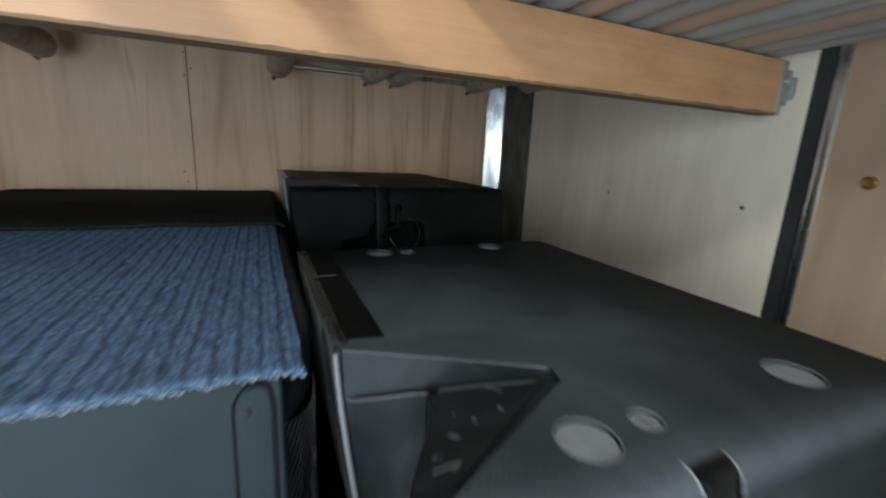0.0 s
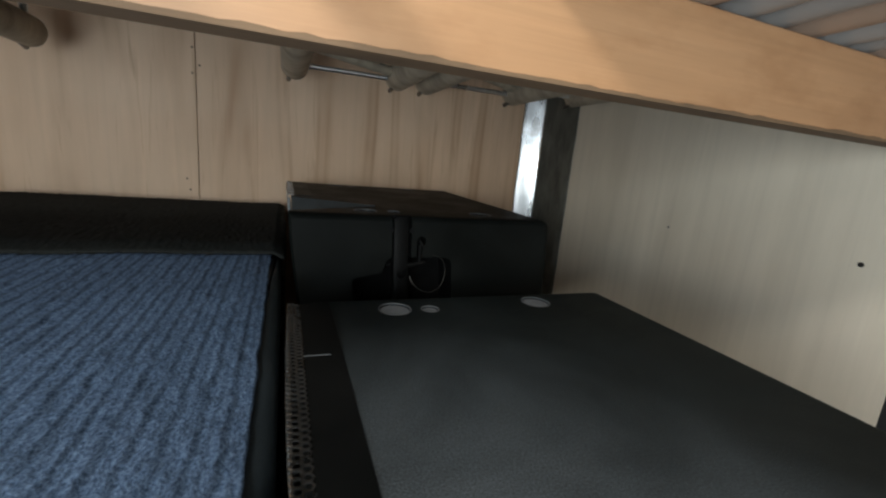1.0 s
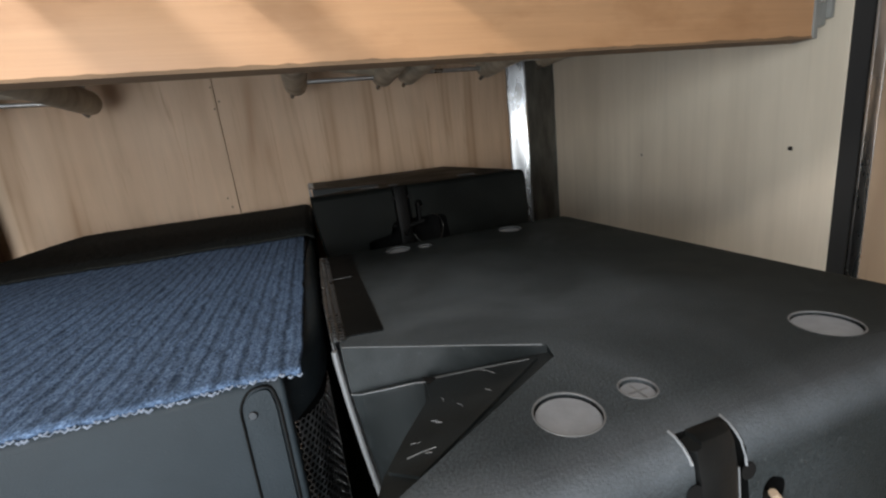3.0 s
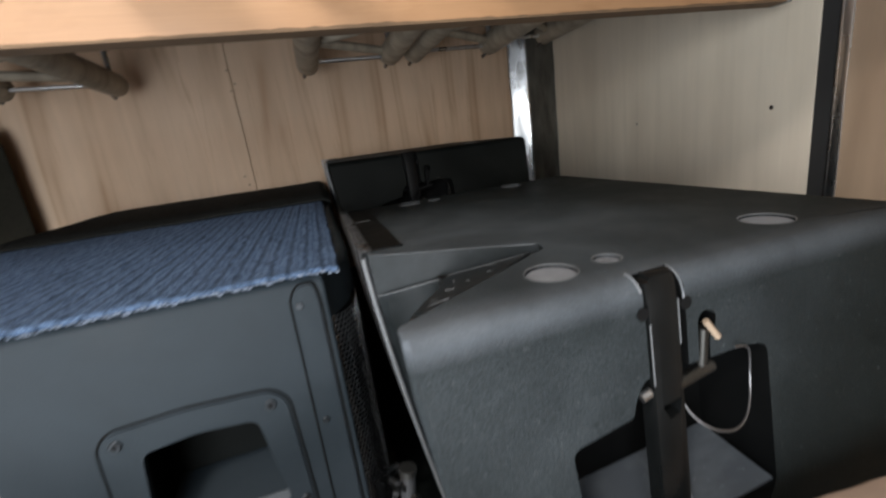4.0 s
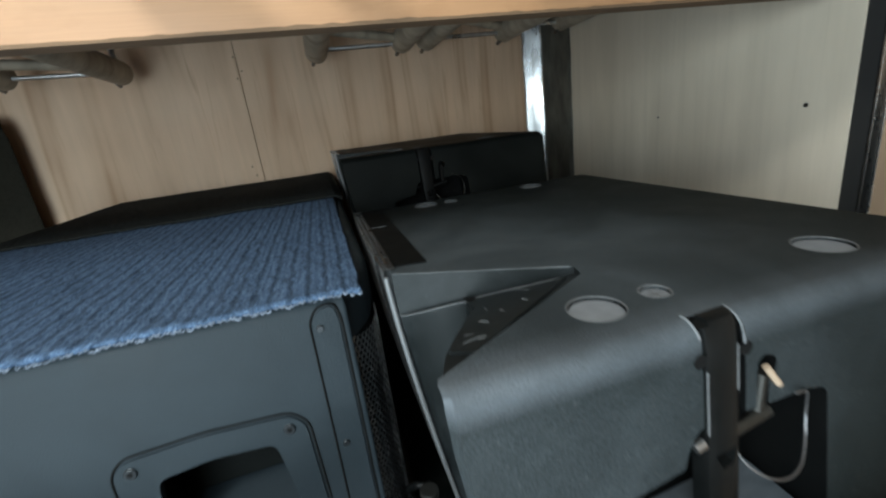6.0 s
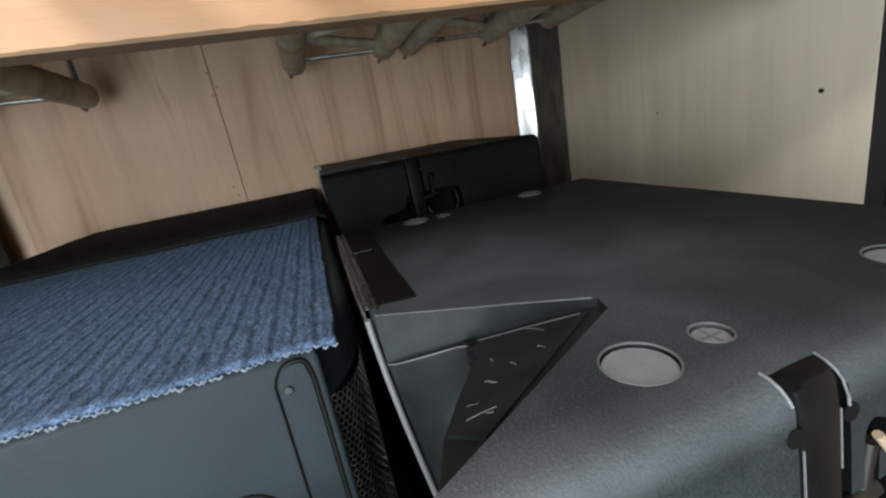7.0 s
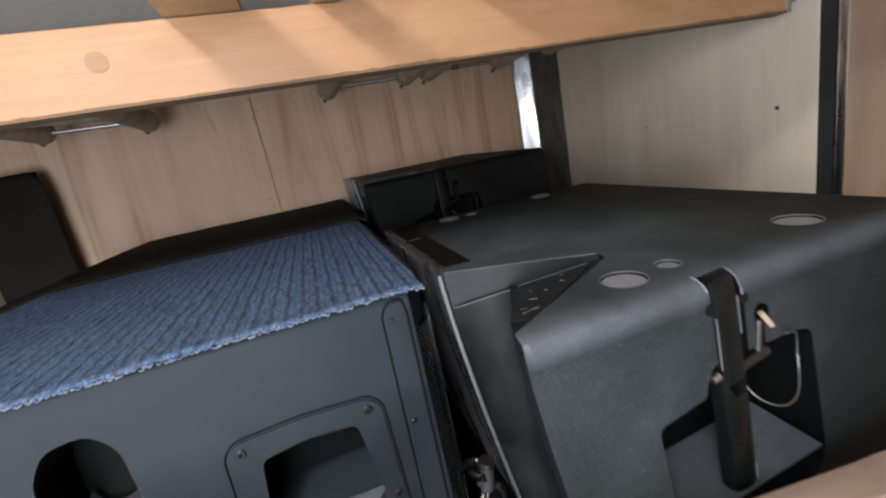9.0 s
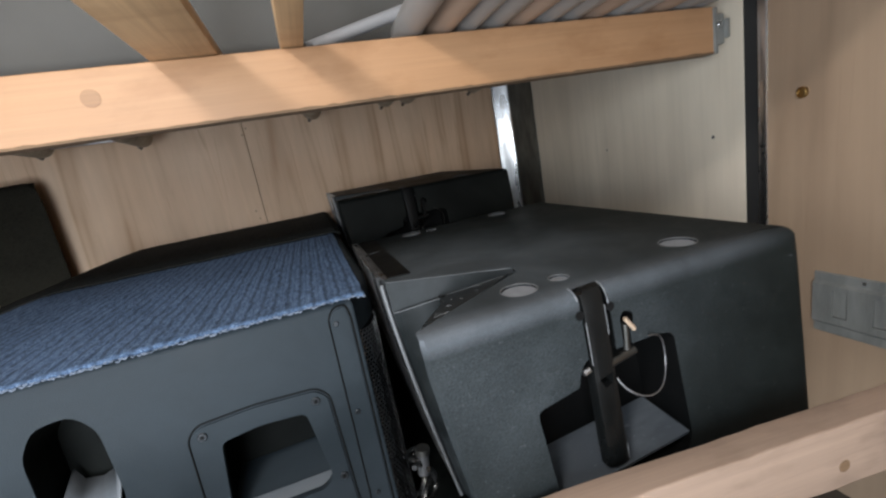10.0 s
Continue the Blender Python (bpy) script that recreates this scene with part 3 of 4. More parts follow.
def array_cabinet(name, label):
    t = thing(name, label, "loudspeaker", (0, 0, 0), "line array loudspeakers")
    cuts = []
    for x, y, r in SOCKETS:
        cuts.append(disc(x, y, -0.0075, r, 0.05, 28))
    one = cuts[0]
    for c in cuts[1:]:
        one = join(one, c)
    # three-sided scoop in the corner beside the grille
    outline = [(-0.05, 0.360), (0.254, 0.198), (0.247, 0.171), (-0.05, -0.005)]
    bm = bmesh.new()
    lo = [bm.verts.new((x, y, -SCOOP(x, y))) for x, y in outline]
    hi = [bm.verts.new((x, y, 0.12)) for x, y in outline]
    bm.faces.new(lo)
    bm.faces.new(hi[::-1])
    for i in range(4):
        bm.faces.new((lo[i], hi[i], hi[(i + 1) % 4], lo[(i + 1) % 4]))
    bmesh.ops.recalc_face_normals(bm, faces=bm.faces[:])
    pocket = prism(POCKET, -0.08, 0.10)
    slot = prism(rounded([(0.327, -0.115), (0.327, -0.058), (0.336, -0.049), (0.352, -0.056), (0.352, -0.068), (0.343, -0.080), (0.343, -0.115)], 0.006, 3), -0.05, 0.04)
    groove = prism([(0.2585, 0.06), (0.3105, 0.06), (0.3135, -0.127), (0.2615, -0.127)], -0.053, 0.0205)
    body = part("body", carve("body", array_body(), [groove, pocket, slot, bm, one], DUST_SHEEN), DUST_SHEEN, t)
    body.modifiers.new("even", "WEIGHTED_NORMAL").keep_sharp = True
    me = body.data
    me.materials.append(SHADE_BLACK)
    me.materials.append(RECESS)
    # pocket faces blackened: the shade inside is put into the colour
    for f in me.polygons:
        c = f.center
        if 0.15 < c.x < 0.46 and 0.006 < c.y < 0.12 and -0.345 < c.z < -0.008:
            f.material_index = 1
        elif 0.03 < c.y < 0.33 and c.x < 0.26 and c.z < -0.003 and (f.normal.z > 0.9 or f.normal.x < -0.1 or f.normal.y < -0.5):
            f.material_index = 2
    for x, y, r in SOCKETS:
        part("foot_pad", disc(x, y, -0.0072, r - 0.0018, 0.0035, 26, "z", 0.001), FOOT, t, "pale grey felt pad in a round socket")
        part("socket_rim", tube([(x + r * math.cos(a), y + r * math.sin(a), -0.0006) for a in [2 * math.pi * k / 28 for k in range(28)]], 0.0012, 6, None, True), EDGE_DULL, t)
        if r < 0.025:
            part("slot_mark", join(box(x - 0.011, x + 0.011, y - 0.0010, y + 0.0010, -0.0036, -0.0030), box(x - 0.0010, x + 0.0010, y - 0.011, y + 0.011, -0.0037, -0.0031)), EDGE_DULL, t)
    # bright worn edge of the scoop
    a, b = Vector((0.024, 0.322, 0)), Vector((0.250, 0.201, 0))
    part("worn_edge", tube([a.lerp(b, k / 12) + Vector((0, 0.0005, -0.0008)) for k in range(13)], 0.0014, 6), EDGE, t, "scuffed bare edge of the recess")
    part("worn_edge", tube([(x + 0.001, y, -SCOOP(x, y) + 0.0008) for x, y in ((0.024, 0.316), (0.036, 0.303), (0.058, 0.291), (0.082, 0.279), (0.104, 0.268), (0.115, 0.257))], 0.0009, 6), EDGE_DULL, t, "worn upper edge of the curved flank")
    # scoop floor plate
    pl = bmesh.new()
    shape = [(0.116, 0.264), (0.236, 0.190), (0.064, 0.074), (0.042, 0.100), (0.072, 0.150), (0.108, 0.205)]
    up = [pl.verts.new((x, y, -SCOOP(x, y) + 0.003)) for x, y in shape]
    dn = [pl.verts.new((v.co.x, v.co.y, v.co.z - 0.006)) for v in up]
    pl.faces.new(up)
    pl.faces.new(dn[::-1])
    for i in range(6):
        pl.faces.new((up[i], up[(i + 1) % 6], dn[(i + 1) % 6], dn[i]))
    part("recess_plate", pl, RECESS, t, "scuffed black plate in the corner recess")
    part("recess_slot", prism([(0.112, 0.262), (0.130, 0.252), (0.126, 0.238), (0.116, 0.242)], -SCOOP(0.118, 0.25) + 0.0025, -SCOOP(0.118, 0.25) + 0.0045, "z"), VOID, t)
    scuff = random.Random(8)
    for k in range(20):
        x, y = scuff.uniform(0.06, 0.21), scuff.uniform(0.09, 0.23)
        if y < 0.075 + 0.592 * (x - 0.051) or y > 0.29 - 0.53 * (x - 0.019) or x < 0.055 + 0.7 * (y - 0.10) or x > 0.185:
            continue
        a = scuff.uniform(0, 3.1)
        z = -SCOOP(x, y) + 0.0032
        part("scuff", tube([(x, y, z), (x + 0.003 * math.cos(a), y + 0.004 * math.sin(a), z), (x + 0.006 * math.cos(a + 0.5), y + 0.007 * math.sin(a), z)], 0.00045, 5), EDGE_DULL, t)
    for x0, y0, x1, y1 in ((0.122, 0.255, 0.228, 0.194), (0.176, 0.222, 0.184, 0.196), (0.060, 0.106, 0.086, 0.104)):
        ends = [Vector((x, y, -SCOOP(x, y) + 0.0032)) for x, y in ((x0, y0), (x1, y1))]
        part("scratch", tube([ends[0], ends[0].lerp(ends[1], 0.5) + Vector((0.001, 0.001, 0)), ends[1]], 0.0006, 5), EDGE_DULL, t)
    # dark strip glued beside the grille
    strip = bmesh.new()
    q = [strip.verts.new((x, y, 0.0022)) for x, y in ((0.024, 0.352), (0.084, 0.345), (0.086, 0.862), (0.027, 0.850))]
    q2 = [strip.verts.new((v.co.x, v.co.y, v.co.z - 0.006)) for v in q]
    strip.faces.new(q)
    strip.faces.new(q2[::-1])
    for i in range(4):
        strip.faces.new((q[i], q[(i + 1) % 4], q2[(i + 1) % 4], q2[i]))
    part("front_strip", strip, TAPE, t, "scratched glossy black strip")
    part("scratch", box(0.030, 0.068, 0.644, 0.6465, 0.0015, 0.0026), EDGE, t)
    # grille with six-sided holes, and its frame
    def skin(u, v):
        side = v - 0.020
        if side < 0:
            return (0.012 - side, 0.335 + u, 0.0045 + 0.05 * side)
        return (0.012 + flare(side) - 0.004 * math.sin(math.pi * min(1, u / 0.52)), 0.335 + u, 0.0045 - side)
    me = perforated(skin, 0.52, 0.57, 0.0105)
    me.materials.append(GRILLE)
    part("grille", me, GRILLE, t, "black six-sided mesh grille").modifiers.new("thick", "SOLIDIFY").thickness = 0.0015
    part("grille_edge", tube([(0.014 + flare(d), 0.322, -d) for d in (0.003, 0.02, 0.08, 0.15, 0.22, 0.30, 0.38, 0.46, 0.55)], 0.0042, 8), EDGE_DULL, t, "worn grey grille edge")
    # rigging: flat steel bar in its groove, pin, lanyard
    def lean(z):
        return 0.284 - 0.022 * z
    bar = bmesh.new()
    rings = []
    for z, y0, th in ((0.0005, 0.016, 0.004), (0.0012, 0.011, 0.009), (-0.001, 0.005, 0.015), (-0.008, 0.001, 0.019), (-0.03, -0.002, 0.022), (-0.15, -0.002, 0.022), (-0.27, -0.002, 0.022), (-0.300, 0.0, 0.02)):
        c = lean(z)
        rings.append([(c - 0.021, y0 + 0.4 * th, z), (c - 0.0185, y0 + 0.15 * th, z), (c - 0.012, y0 + 0.0006, z), (c, y0, z), (c + 0.012, y0 + 0.0006, z), (c + 0.0185, y0 + 0.15 * th, z), (c + 0.021, y0 + 0.4 * th, z), (c + 0.021, y0 + th, z), (c - 0.021, y0 + th, z)])
    bar = carve("bar", loft(rings), [prism([(lean(-0.15) - 0.013, -0.145), (lean(-0.15) + 0.014, -0.139), (lean(-0.15) + 0.010, -0.158), (lean(-0.15) - 0.004, -0.162)], -0.05, 0.018),
                                     prism([(lean(0) - 0.03, 0.040), (lean(0) - 0.008, 0.040), (lean(0) - 0.013, -0.004), (lean(0) - 0.03, -0.012)], -0.05, 0.02)], STEEL_BLACK)
    bar = part("rigging_bar", bar, STEEL_BLACK, t, "worn black steel rigging bar")
    for z0, z1, side in ((-0.05, -0.12, -1), (-0.03, -0.08, 1), (-0.27, -0.295, 1)):
        part("worn_edge", tube([(lean(z) + side * 0.0186, 0.0010, z) for z in [z0 + (z1 - z0) * k / 5 for k in range(6)]], 0.0009, 6), EDGE_DULL, t)
    def rim(side, ys, drop):
        """Along the edge of the bar's groove, over the rounded front edge."""
        x = lean(0) + side * 0.0255
        pts = [(x, y, -0.024 + math.sqrt(max(0.0, 0.024 ** 2 - (0.024 - y) ** 2)) + 0.0004) for y in ys]
        return pts + [(x + 0.022 * d, -0.0004, pts[-1][2] - d) for d in drop]
    part("worn_edge", tube(rim(-1, (0.024, 0.017, 0.010, 0.005, 0.002), ()), 0.0014, 6), EDGE, t, "bare metal showing at the groove edge")
    part("worn_edge", tube(rim(1, (0.022, 0.014, 0.008, 0.003, 0.0), (0.006,)), 0.0011, 6), EDGE, t, "bare metal showing at the groove edge")
    for sx in (-1, 1):
        part("bolt_hole", disc(lean(-0.04) + sx * 0.0275, 0.0003, -0.036, 0.0075, 0.0008, 14, "y"), VOID, t)
    part("pin", tube([(0.333, -0.004, -0.060), (0.345, -0.008, -0.080)], 0.0036, 8), TAN, t, "tan nylon pin tip")
    part("pin_handle", join(tube([(0.338, 0.004, -0.072), (0.340, 0.010, -0.122)], 0.0060, 10), tube([(0.300, 0.006, -0.130), (0.352, 0.008, -0.122)], 0.0068, 10)), ZINC_DARK, t, "grey T-shaped locking pin")
    part("pin_end", tube([(0.247, -0.002, -0.125), (0.258, -0.002, -0.122)], 0.005, 8), BRIGHT, t)
    loop = [(0.364 + 0.051 * math.cos(a), 0.012 - 0.02 * math.sin(a) ** 2, -0.148 + 0.050 * math.sin(a)) for a in [math.radians(-165 + 250 * k / 30) for k in range(31)]]
    part("lanyard", tube(loop, 0.0012, 6), WIRE, t, "thin steel wire lanyard")
    # sloping shiny floor of the pocket, its bluish sheen put into the colour
    fl = bmesh.new()
    vs = [fl.verts.new(p) for p in ((0.185, 0.0015, -0.318), (0.436, 0.0015, -0.296), (0.432, 0.098, -0.284), (0.185, 0.098, -0.306))]
    fl.faces.new(vs)
    vs2 = [fl.verts.new((v.co.x, v.co.y + 0.002, v.co.z - 0.006)) for v in vs]
    fl.faces.new(vs2[::-1])
    for i in range(4):
        fl.faces.new((vs[i], vs[(i + 1) % 4], vs2[(i + 1) % 4], vs2[i]))
    part("pocket_floor", fl, SHEEN_BLUE, t, "floor of the rigging pocket, its bluish sheen painted in")
    return splay(t)


EDGE = Mat("bare_scuffed_edge", 0.5, 0.0).colour((0.14, 0.15, 0.16)).m
TAPE = speaker_paint("black_gloss_strip", (0.004, 0.0045, 0.0045), (0.012, 0.012, 0.012), 0.45, 0.2)
TAPE.node_tree.nodes["Principled BSDF"].inputs["Specular IOR Level"].default_value = 0.06
EDGE_DULL = Mat("dull_worn_edge", 0.5, 0.2).colour((0.13, 0.135, 0.14)).m
GRILLE = metal("black_grille_steel", (0.30, 0.305, 0.31), 0.30)
ZINC_DARK = metal("dark_zinc", (0.12, 0.118, 0.11), 0.45)
SHEEN_BLUE = speaker_paint("pocket_sheen_paint", (0.055, 0.063, 0.072), (0.13, 0.145, 0.16), 0.2, 0.3)

near = array_cabinet("line_array_cabinet", "scuffed black line array loudspeaker lying on its side")
near.matrix_world = pose(0.022, 0.366, 1.062)
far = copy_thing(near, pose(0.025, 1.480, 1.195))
for ob in far.children[:]:
    if ob.name.startswith("worn_edge"):
        bpy.data.objects.remove(ob)
# darker copies for the far cabinet: its shade is put into the colours
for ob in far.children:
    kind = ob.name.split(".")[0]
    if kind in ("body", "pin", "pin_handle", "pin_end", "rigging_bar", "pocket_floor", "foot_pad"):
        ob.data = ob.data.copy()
        ob.data.materials[0] = BLACK if kind == "body" else SHADE_BLACK
    elif kind == "lanyard":
        ob.data = ob.data.copy()
        ob.data.materials[0] = ZINC_DARK
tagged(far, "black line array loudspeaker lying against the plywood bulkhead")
# unseen supports, added with solid decks that keep the gap dark
for x0, y0, h in ((0.13, 0.42, 0.481), (0.13, 1.53, 0.614)):
    dolly = thing("transport_dolly", "solid black unseen dolly added under the loudspeaker", "dolly", (x0, y0, 0), "dollies")
    part("deck", box(-0.07, 0.58, 0, 0.78, 0.10, h, 0.006), BLACK, dolly)
    for a, b in ((-0.04, 0.03), (0.49, 0.03), (-0.04, 0.69), (0.49, 0.69)):
        part("leg", box(a, a + 0.06, b, b + 0.06, 0.0, 0.10, 0.008), BLACK, dolly)


# ---------- subwoofers ----------
def sub_cabinet(label, x0, x1, depth, height, slope, detailed):
    """Cabinet with its side to the front at y = 0; its grille faces +x."""
    t = thing("subwoofer", label, "loudspeaker", (0, 0, 0), "subwoofers")
    plan = rounded([(x0, 0), (x1, 0), (x1, depth), (x0, depth)], [0.02, 0.006, 0.006, 0.02], 4)
    rings = []
    for z in (0.0, height * 0.5, height - 0.03):
        rings.append([(x, y, z + slope * (x - x1) * (z / height)) for x, y in plan])
    r = 0.016
    for k in range(0, 6):
        a = math.pi / 2 * k / 5
        rings.append([(x, y, height + slope * (x - x1) - r + r * math.sin(a)) for x, y in inset(plan, r * (1 - math.cos(a)))])
    cuts = []
    if detailed:
        port = rounded([(-0.610, 0.930), (-0.582, 0.976), (-0.525, 0.983), (-0.496, 0.945), (-0.492, 0.800), (-0.512, 0.758), (-0.564, 0.744), (-0.614, 0.765)], 0.02, 3)
        bm = bmesh.new()
        n = len(port)
        lo = [bm.verts.new((x, -0.05, z)) for x, z in port]
        mid = [bm.verts.new((x, 0.004, z)) for x, z in port]
        hi = [bm.verts.new((-0.552 + (x + 0.552) * 0.75 - 0.015, 0.10, 0.90 + (z - 0.90) * 0.62)) for x, z in port]
        for a, b in ((lo, mid), (mid, hi)):
            for i in range(n):
                bm.faces.new((a[i], b[i], b[(i + 1) % n], a[(i + 1) % n]))
        bm.faces.new(lo)
        bm.faces.new(hi[::-1])
        bmesh.ops.recalc_face_normals(bm, faces=bm.faces[:])
        cuts.append(bm)
        cuts.append(prism(rounded([(-0.350, 0.862), (-0.136, 0.870), (-0.136, 0.47), (-0.352, 0.47)], 0.02, 4), -0.05, 0.13))
        body = carve("body", loft(rings), cuts, CHARCOAL)
    else:
        # far one is black instead of charcoal: its shade is in the colour
        body = finish("body", loft(rings), BLACK, 35)
    ob = part("body", body, CHARCOAL, t)
    ob.modifiers.new("even", "WEIGHTED_NORMAL").keep_sharp = True
    if detailed:
        ob.data.materials.append(BLACK)
        # hollow faces not turned upwards go black, shade put into the colour
        for f in ob.data.polygons:
            c = f.center
            if 0.003 < c.y < 0.2 and -0.7 < c.x < -0.1 and c.z < 1.0 and f.normal.z < 0.35:
                f.material_index = 1
    zt = height
    # curved perforated front
    def skin(u, v):
        a = u / 0.10
        return (x1 + 0.046 * math.sin(a * math.pi / 2), 0.012 + 0.11 * (1 - math.cos(a * math.pi / 2)) - 0.0, zt - 0.075 - v)
    h = (zt - 0.12) if not detailed else 0.70
    me = perforated(skin, 0.105, h, 0.0095)
    me.materials.append(GRILLE)
    part("grille", me, GRILLE, t, "black perforated steel grille").modifiers.new("thick", "SOLIDIFY").thickness = 0.0012
    inner = [(x1, 0.016), (x1 + 0.030, 0.075), (x1 + 0.038, 0.16), (x1 + 0.038, depth - 0.02), (x1, depth - 0.02)]
    part("grille_backing", prism(inner, 0.05, zt - 0.075, "z"), VOID, t)
    cap = rounded([(x1 - 0.004, 0.004), (x1 + 0.034, 0.075), (x1 + 0.049, 0.16), (x1 + 0.049, depth - 0.01), (x1 - 0.004, depth - 0.01)], [0.0, 0.03, 0.03, 0.01, 0.0], 4)
    rings = [[(x, y, zt - 0.078) for x, y in cap], [(x, y, zt - 0.014) for x, y in cap], [(x, y, zt - 0.004) for x, y in inset(cap, 0.006)], [(x, y, zt) for x, y in inset(cap, 0.016)]]
    part("top_cap", loft(rings), CHARCOAL if detailed else BLACK, t)
    if not detailed:
        return t
    # paler sheet on the port floor: the light from above is painted in
    ln = bmesh.new()
    fr = [(-0.604, 0.006, 0.800), (-0.590, 0.006, 0.757), (-0.556, 0.006, 0.749), (-0.516, 0.006, 0.764), (-0.497, 0.006, 0.820)]
    bk = [(-0.600, 0.085, 0.845), (-0.588, 0.085, 0.818), (-0.556, 0.085, 0.812), (-0.528, 0.085, 0.824), (-0.522, 0.085, 0.865)]
    a, b = [ln.verts.new(q) for q in fr], [ln.verts.new(q) for q in bk]
    for i in range(4):
        ln.faces.new((a[i], a[i + 1], b[i + 1], b[i]))
    ob = part("port_lip", ln, LIT_GREY, t, "floor of the bass port, painted paler as if lit", 60)
    ob.modifiers.new("thick", "SOLIDIFY").thickness = 0.003
    # long plate along the front edge
    pl = rounded([(-0.078, 1.026), (-0.066, 1.044), (-0.046, 1.044), (-0.042, 1.02), (-0.044, 0.30), (-0.084, 0.30)], [0.01, 0.012, 0.006, 0.006, 0.006, 0.006], 3)
    part("edge_plate", prism(pl, -0.0035, 0.001), CHARCOAL, t)
    part("plate_groove", tube([(x, -0.001, z) for x, z in rounded([(-0.082, 1.027), (-0.068, 1.048), (-0.043, 1.048), (-0.038, 1.02), (-0.040, 0.30), (-0.088, 0.30)], 0.01, 3)], 0.0016, 6, None, True), VOID, t)
    for z in (1.015, 0.819, 0.62):
        part("screw", disc(-0.069, -0.0035, z, 0.0055, 0.0025, 14, "y", 0.001), PLATE_SCREW, t)
    # handle plate with two openings and the grip bar between them
    outer = rounded([(-0.370, 0.872), (-0.352, 0.890), (-0.25, 0.897), (-0.138, 0.891), (-0.119, 0.872), (-0.108, 0.46), (-0.384, 0.46)], 0.02, 4)
    up = rounded([(-0.322, 0.848), (-0.250, 0.858), (-0.166, 0.852), (-0.146, 0.695), (-0.166, 0.674), (-0.320, 0.674), (-0.340, 0.694)], 0.014, 4)
    dn = rounded([(-0.340, 0.600), (-0.318, 0.622), (-0.168, 0.622), (-0.148, 0.600), (-0.144, 0.48), (-0.344, 0.48)], 0.02, 4)
    me = carve("handle_plate", prism(outer, -0.004, 0.012), [prism(up, -0.05, 0.05), prism(dn, -0.05, 0.05)], CHARCOAL)
    plate = part("handle_plate", me, CHARCOAL, t, "recessed handle plate fixed with screws")
    part("plate_groove", tube([(x, -0.001, z) for x, z in rounded([(-0.374, 0.873), (-0.354, 0.895), (-0.25, 0.902), (-0.136, 0.896), (-0.114, 0.873), (-0.103, 0.455), (-0.389, 0.455)], 0.02, 4)], 0.0016, 6, None, True), VOID, t)
    for x, z in ((-0.348, 0.872), (-0.142, 0.871), (-0.363, 0.690), (-0.126, 0.689), (-0.366, 0.616), (-0.125, 0.619)):
        part("screw", disc(x, -0.004, z, 0.0085, 0.003, 18, "y", 0.0012), PLATE_SCREW, plate)
        part("socket", disc(x, -0.0068, z, 0.004, 0.0006, 6, "y"), VOID, plate)
    # grip paler than the plate, for the light caught on its bevel
    part("grip", prism(rounded([(-0.003, 0.627), (-0.003, 0.666), (0.034, 0.688), (0.040, 0.655), (0.030, 0.627)], 0.004, 3), -0.340, -0.144, "x"), LIT_GREY, plate)
    # back of the handle hollow blackened to carry its shade
    part("handle_cup", prism([(-0.351, 0.472), (-0.137, 0.472), (-0.137, 0.868), (-0.351, 0.862)], 0.118, 0.128), BLACK, t)
    for zlo in (0.672, 0.482):
        lip = bmesh.new()
        vs = [lip.verts.new(p) for p in ((-0.345, 0.036, zlo + 0.012), (-0.140, 0.036, zlo + 0.014), (-0.150, 0.117, zlo + 0.050), (-0.335, 0.117, zlo + 0.046))]
        vs2 = [lip.verts.new((v.co.x, v.co.y, v.co.z - 0.01)) for v in vs]
        lip.faces.new(vs)
        lip.faces.new(vs2[::-1])
        for i in range(4):
            lip.faces.new((vs[i], vs[(i + 1) % 4], vs2[(i + 1) % 4], vs2[i]))
        part("cup_floor", lip, CHARCOAL, t)
    return t


sub = sub_cabinet("charcoal subwoofer with recessed handles under a blue carpet", -0.99, -0.028, 0.94, 1.058, 0.0, True)
sub.matrix_world = pose(0, 0.665, 0)
sub2 = sub_cabinet("charcoal subwoofer by the plywood bulkhead, blackened for its shade", -0.975, -0.016, 0.78, 1.082, 0.0, False)
sub2.matrix_world = pose(0.0, 1.640, 0)


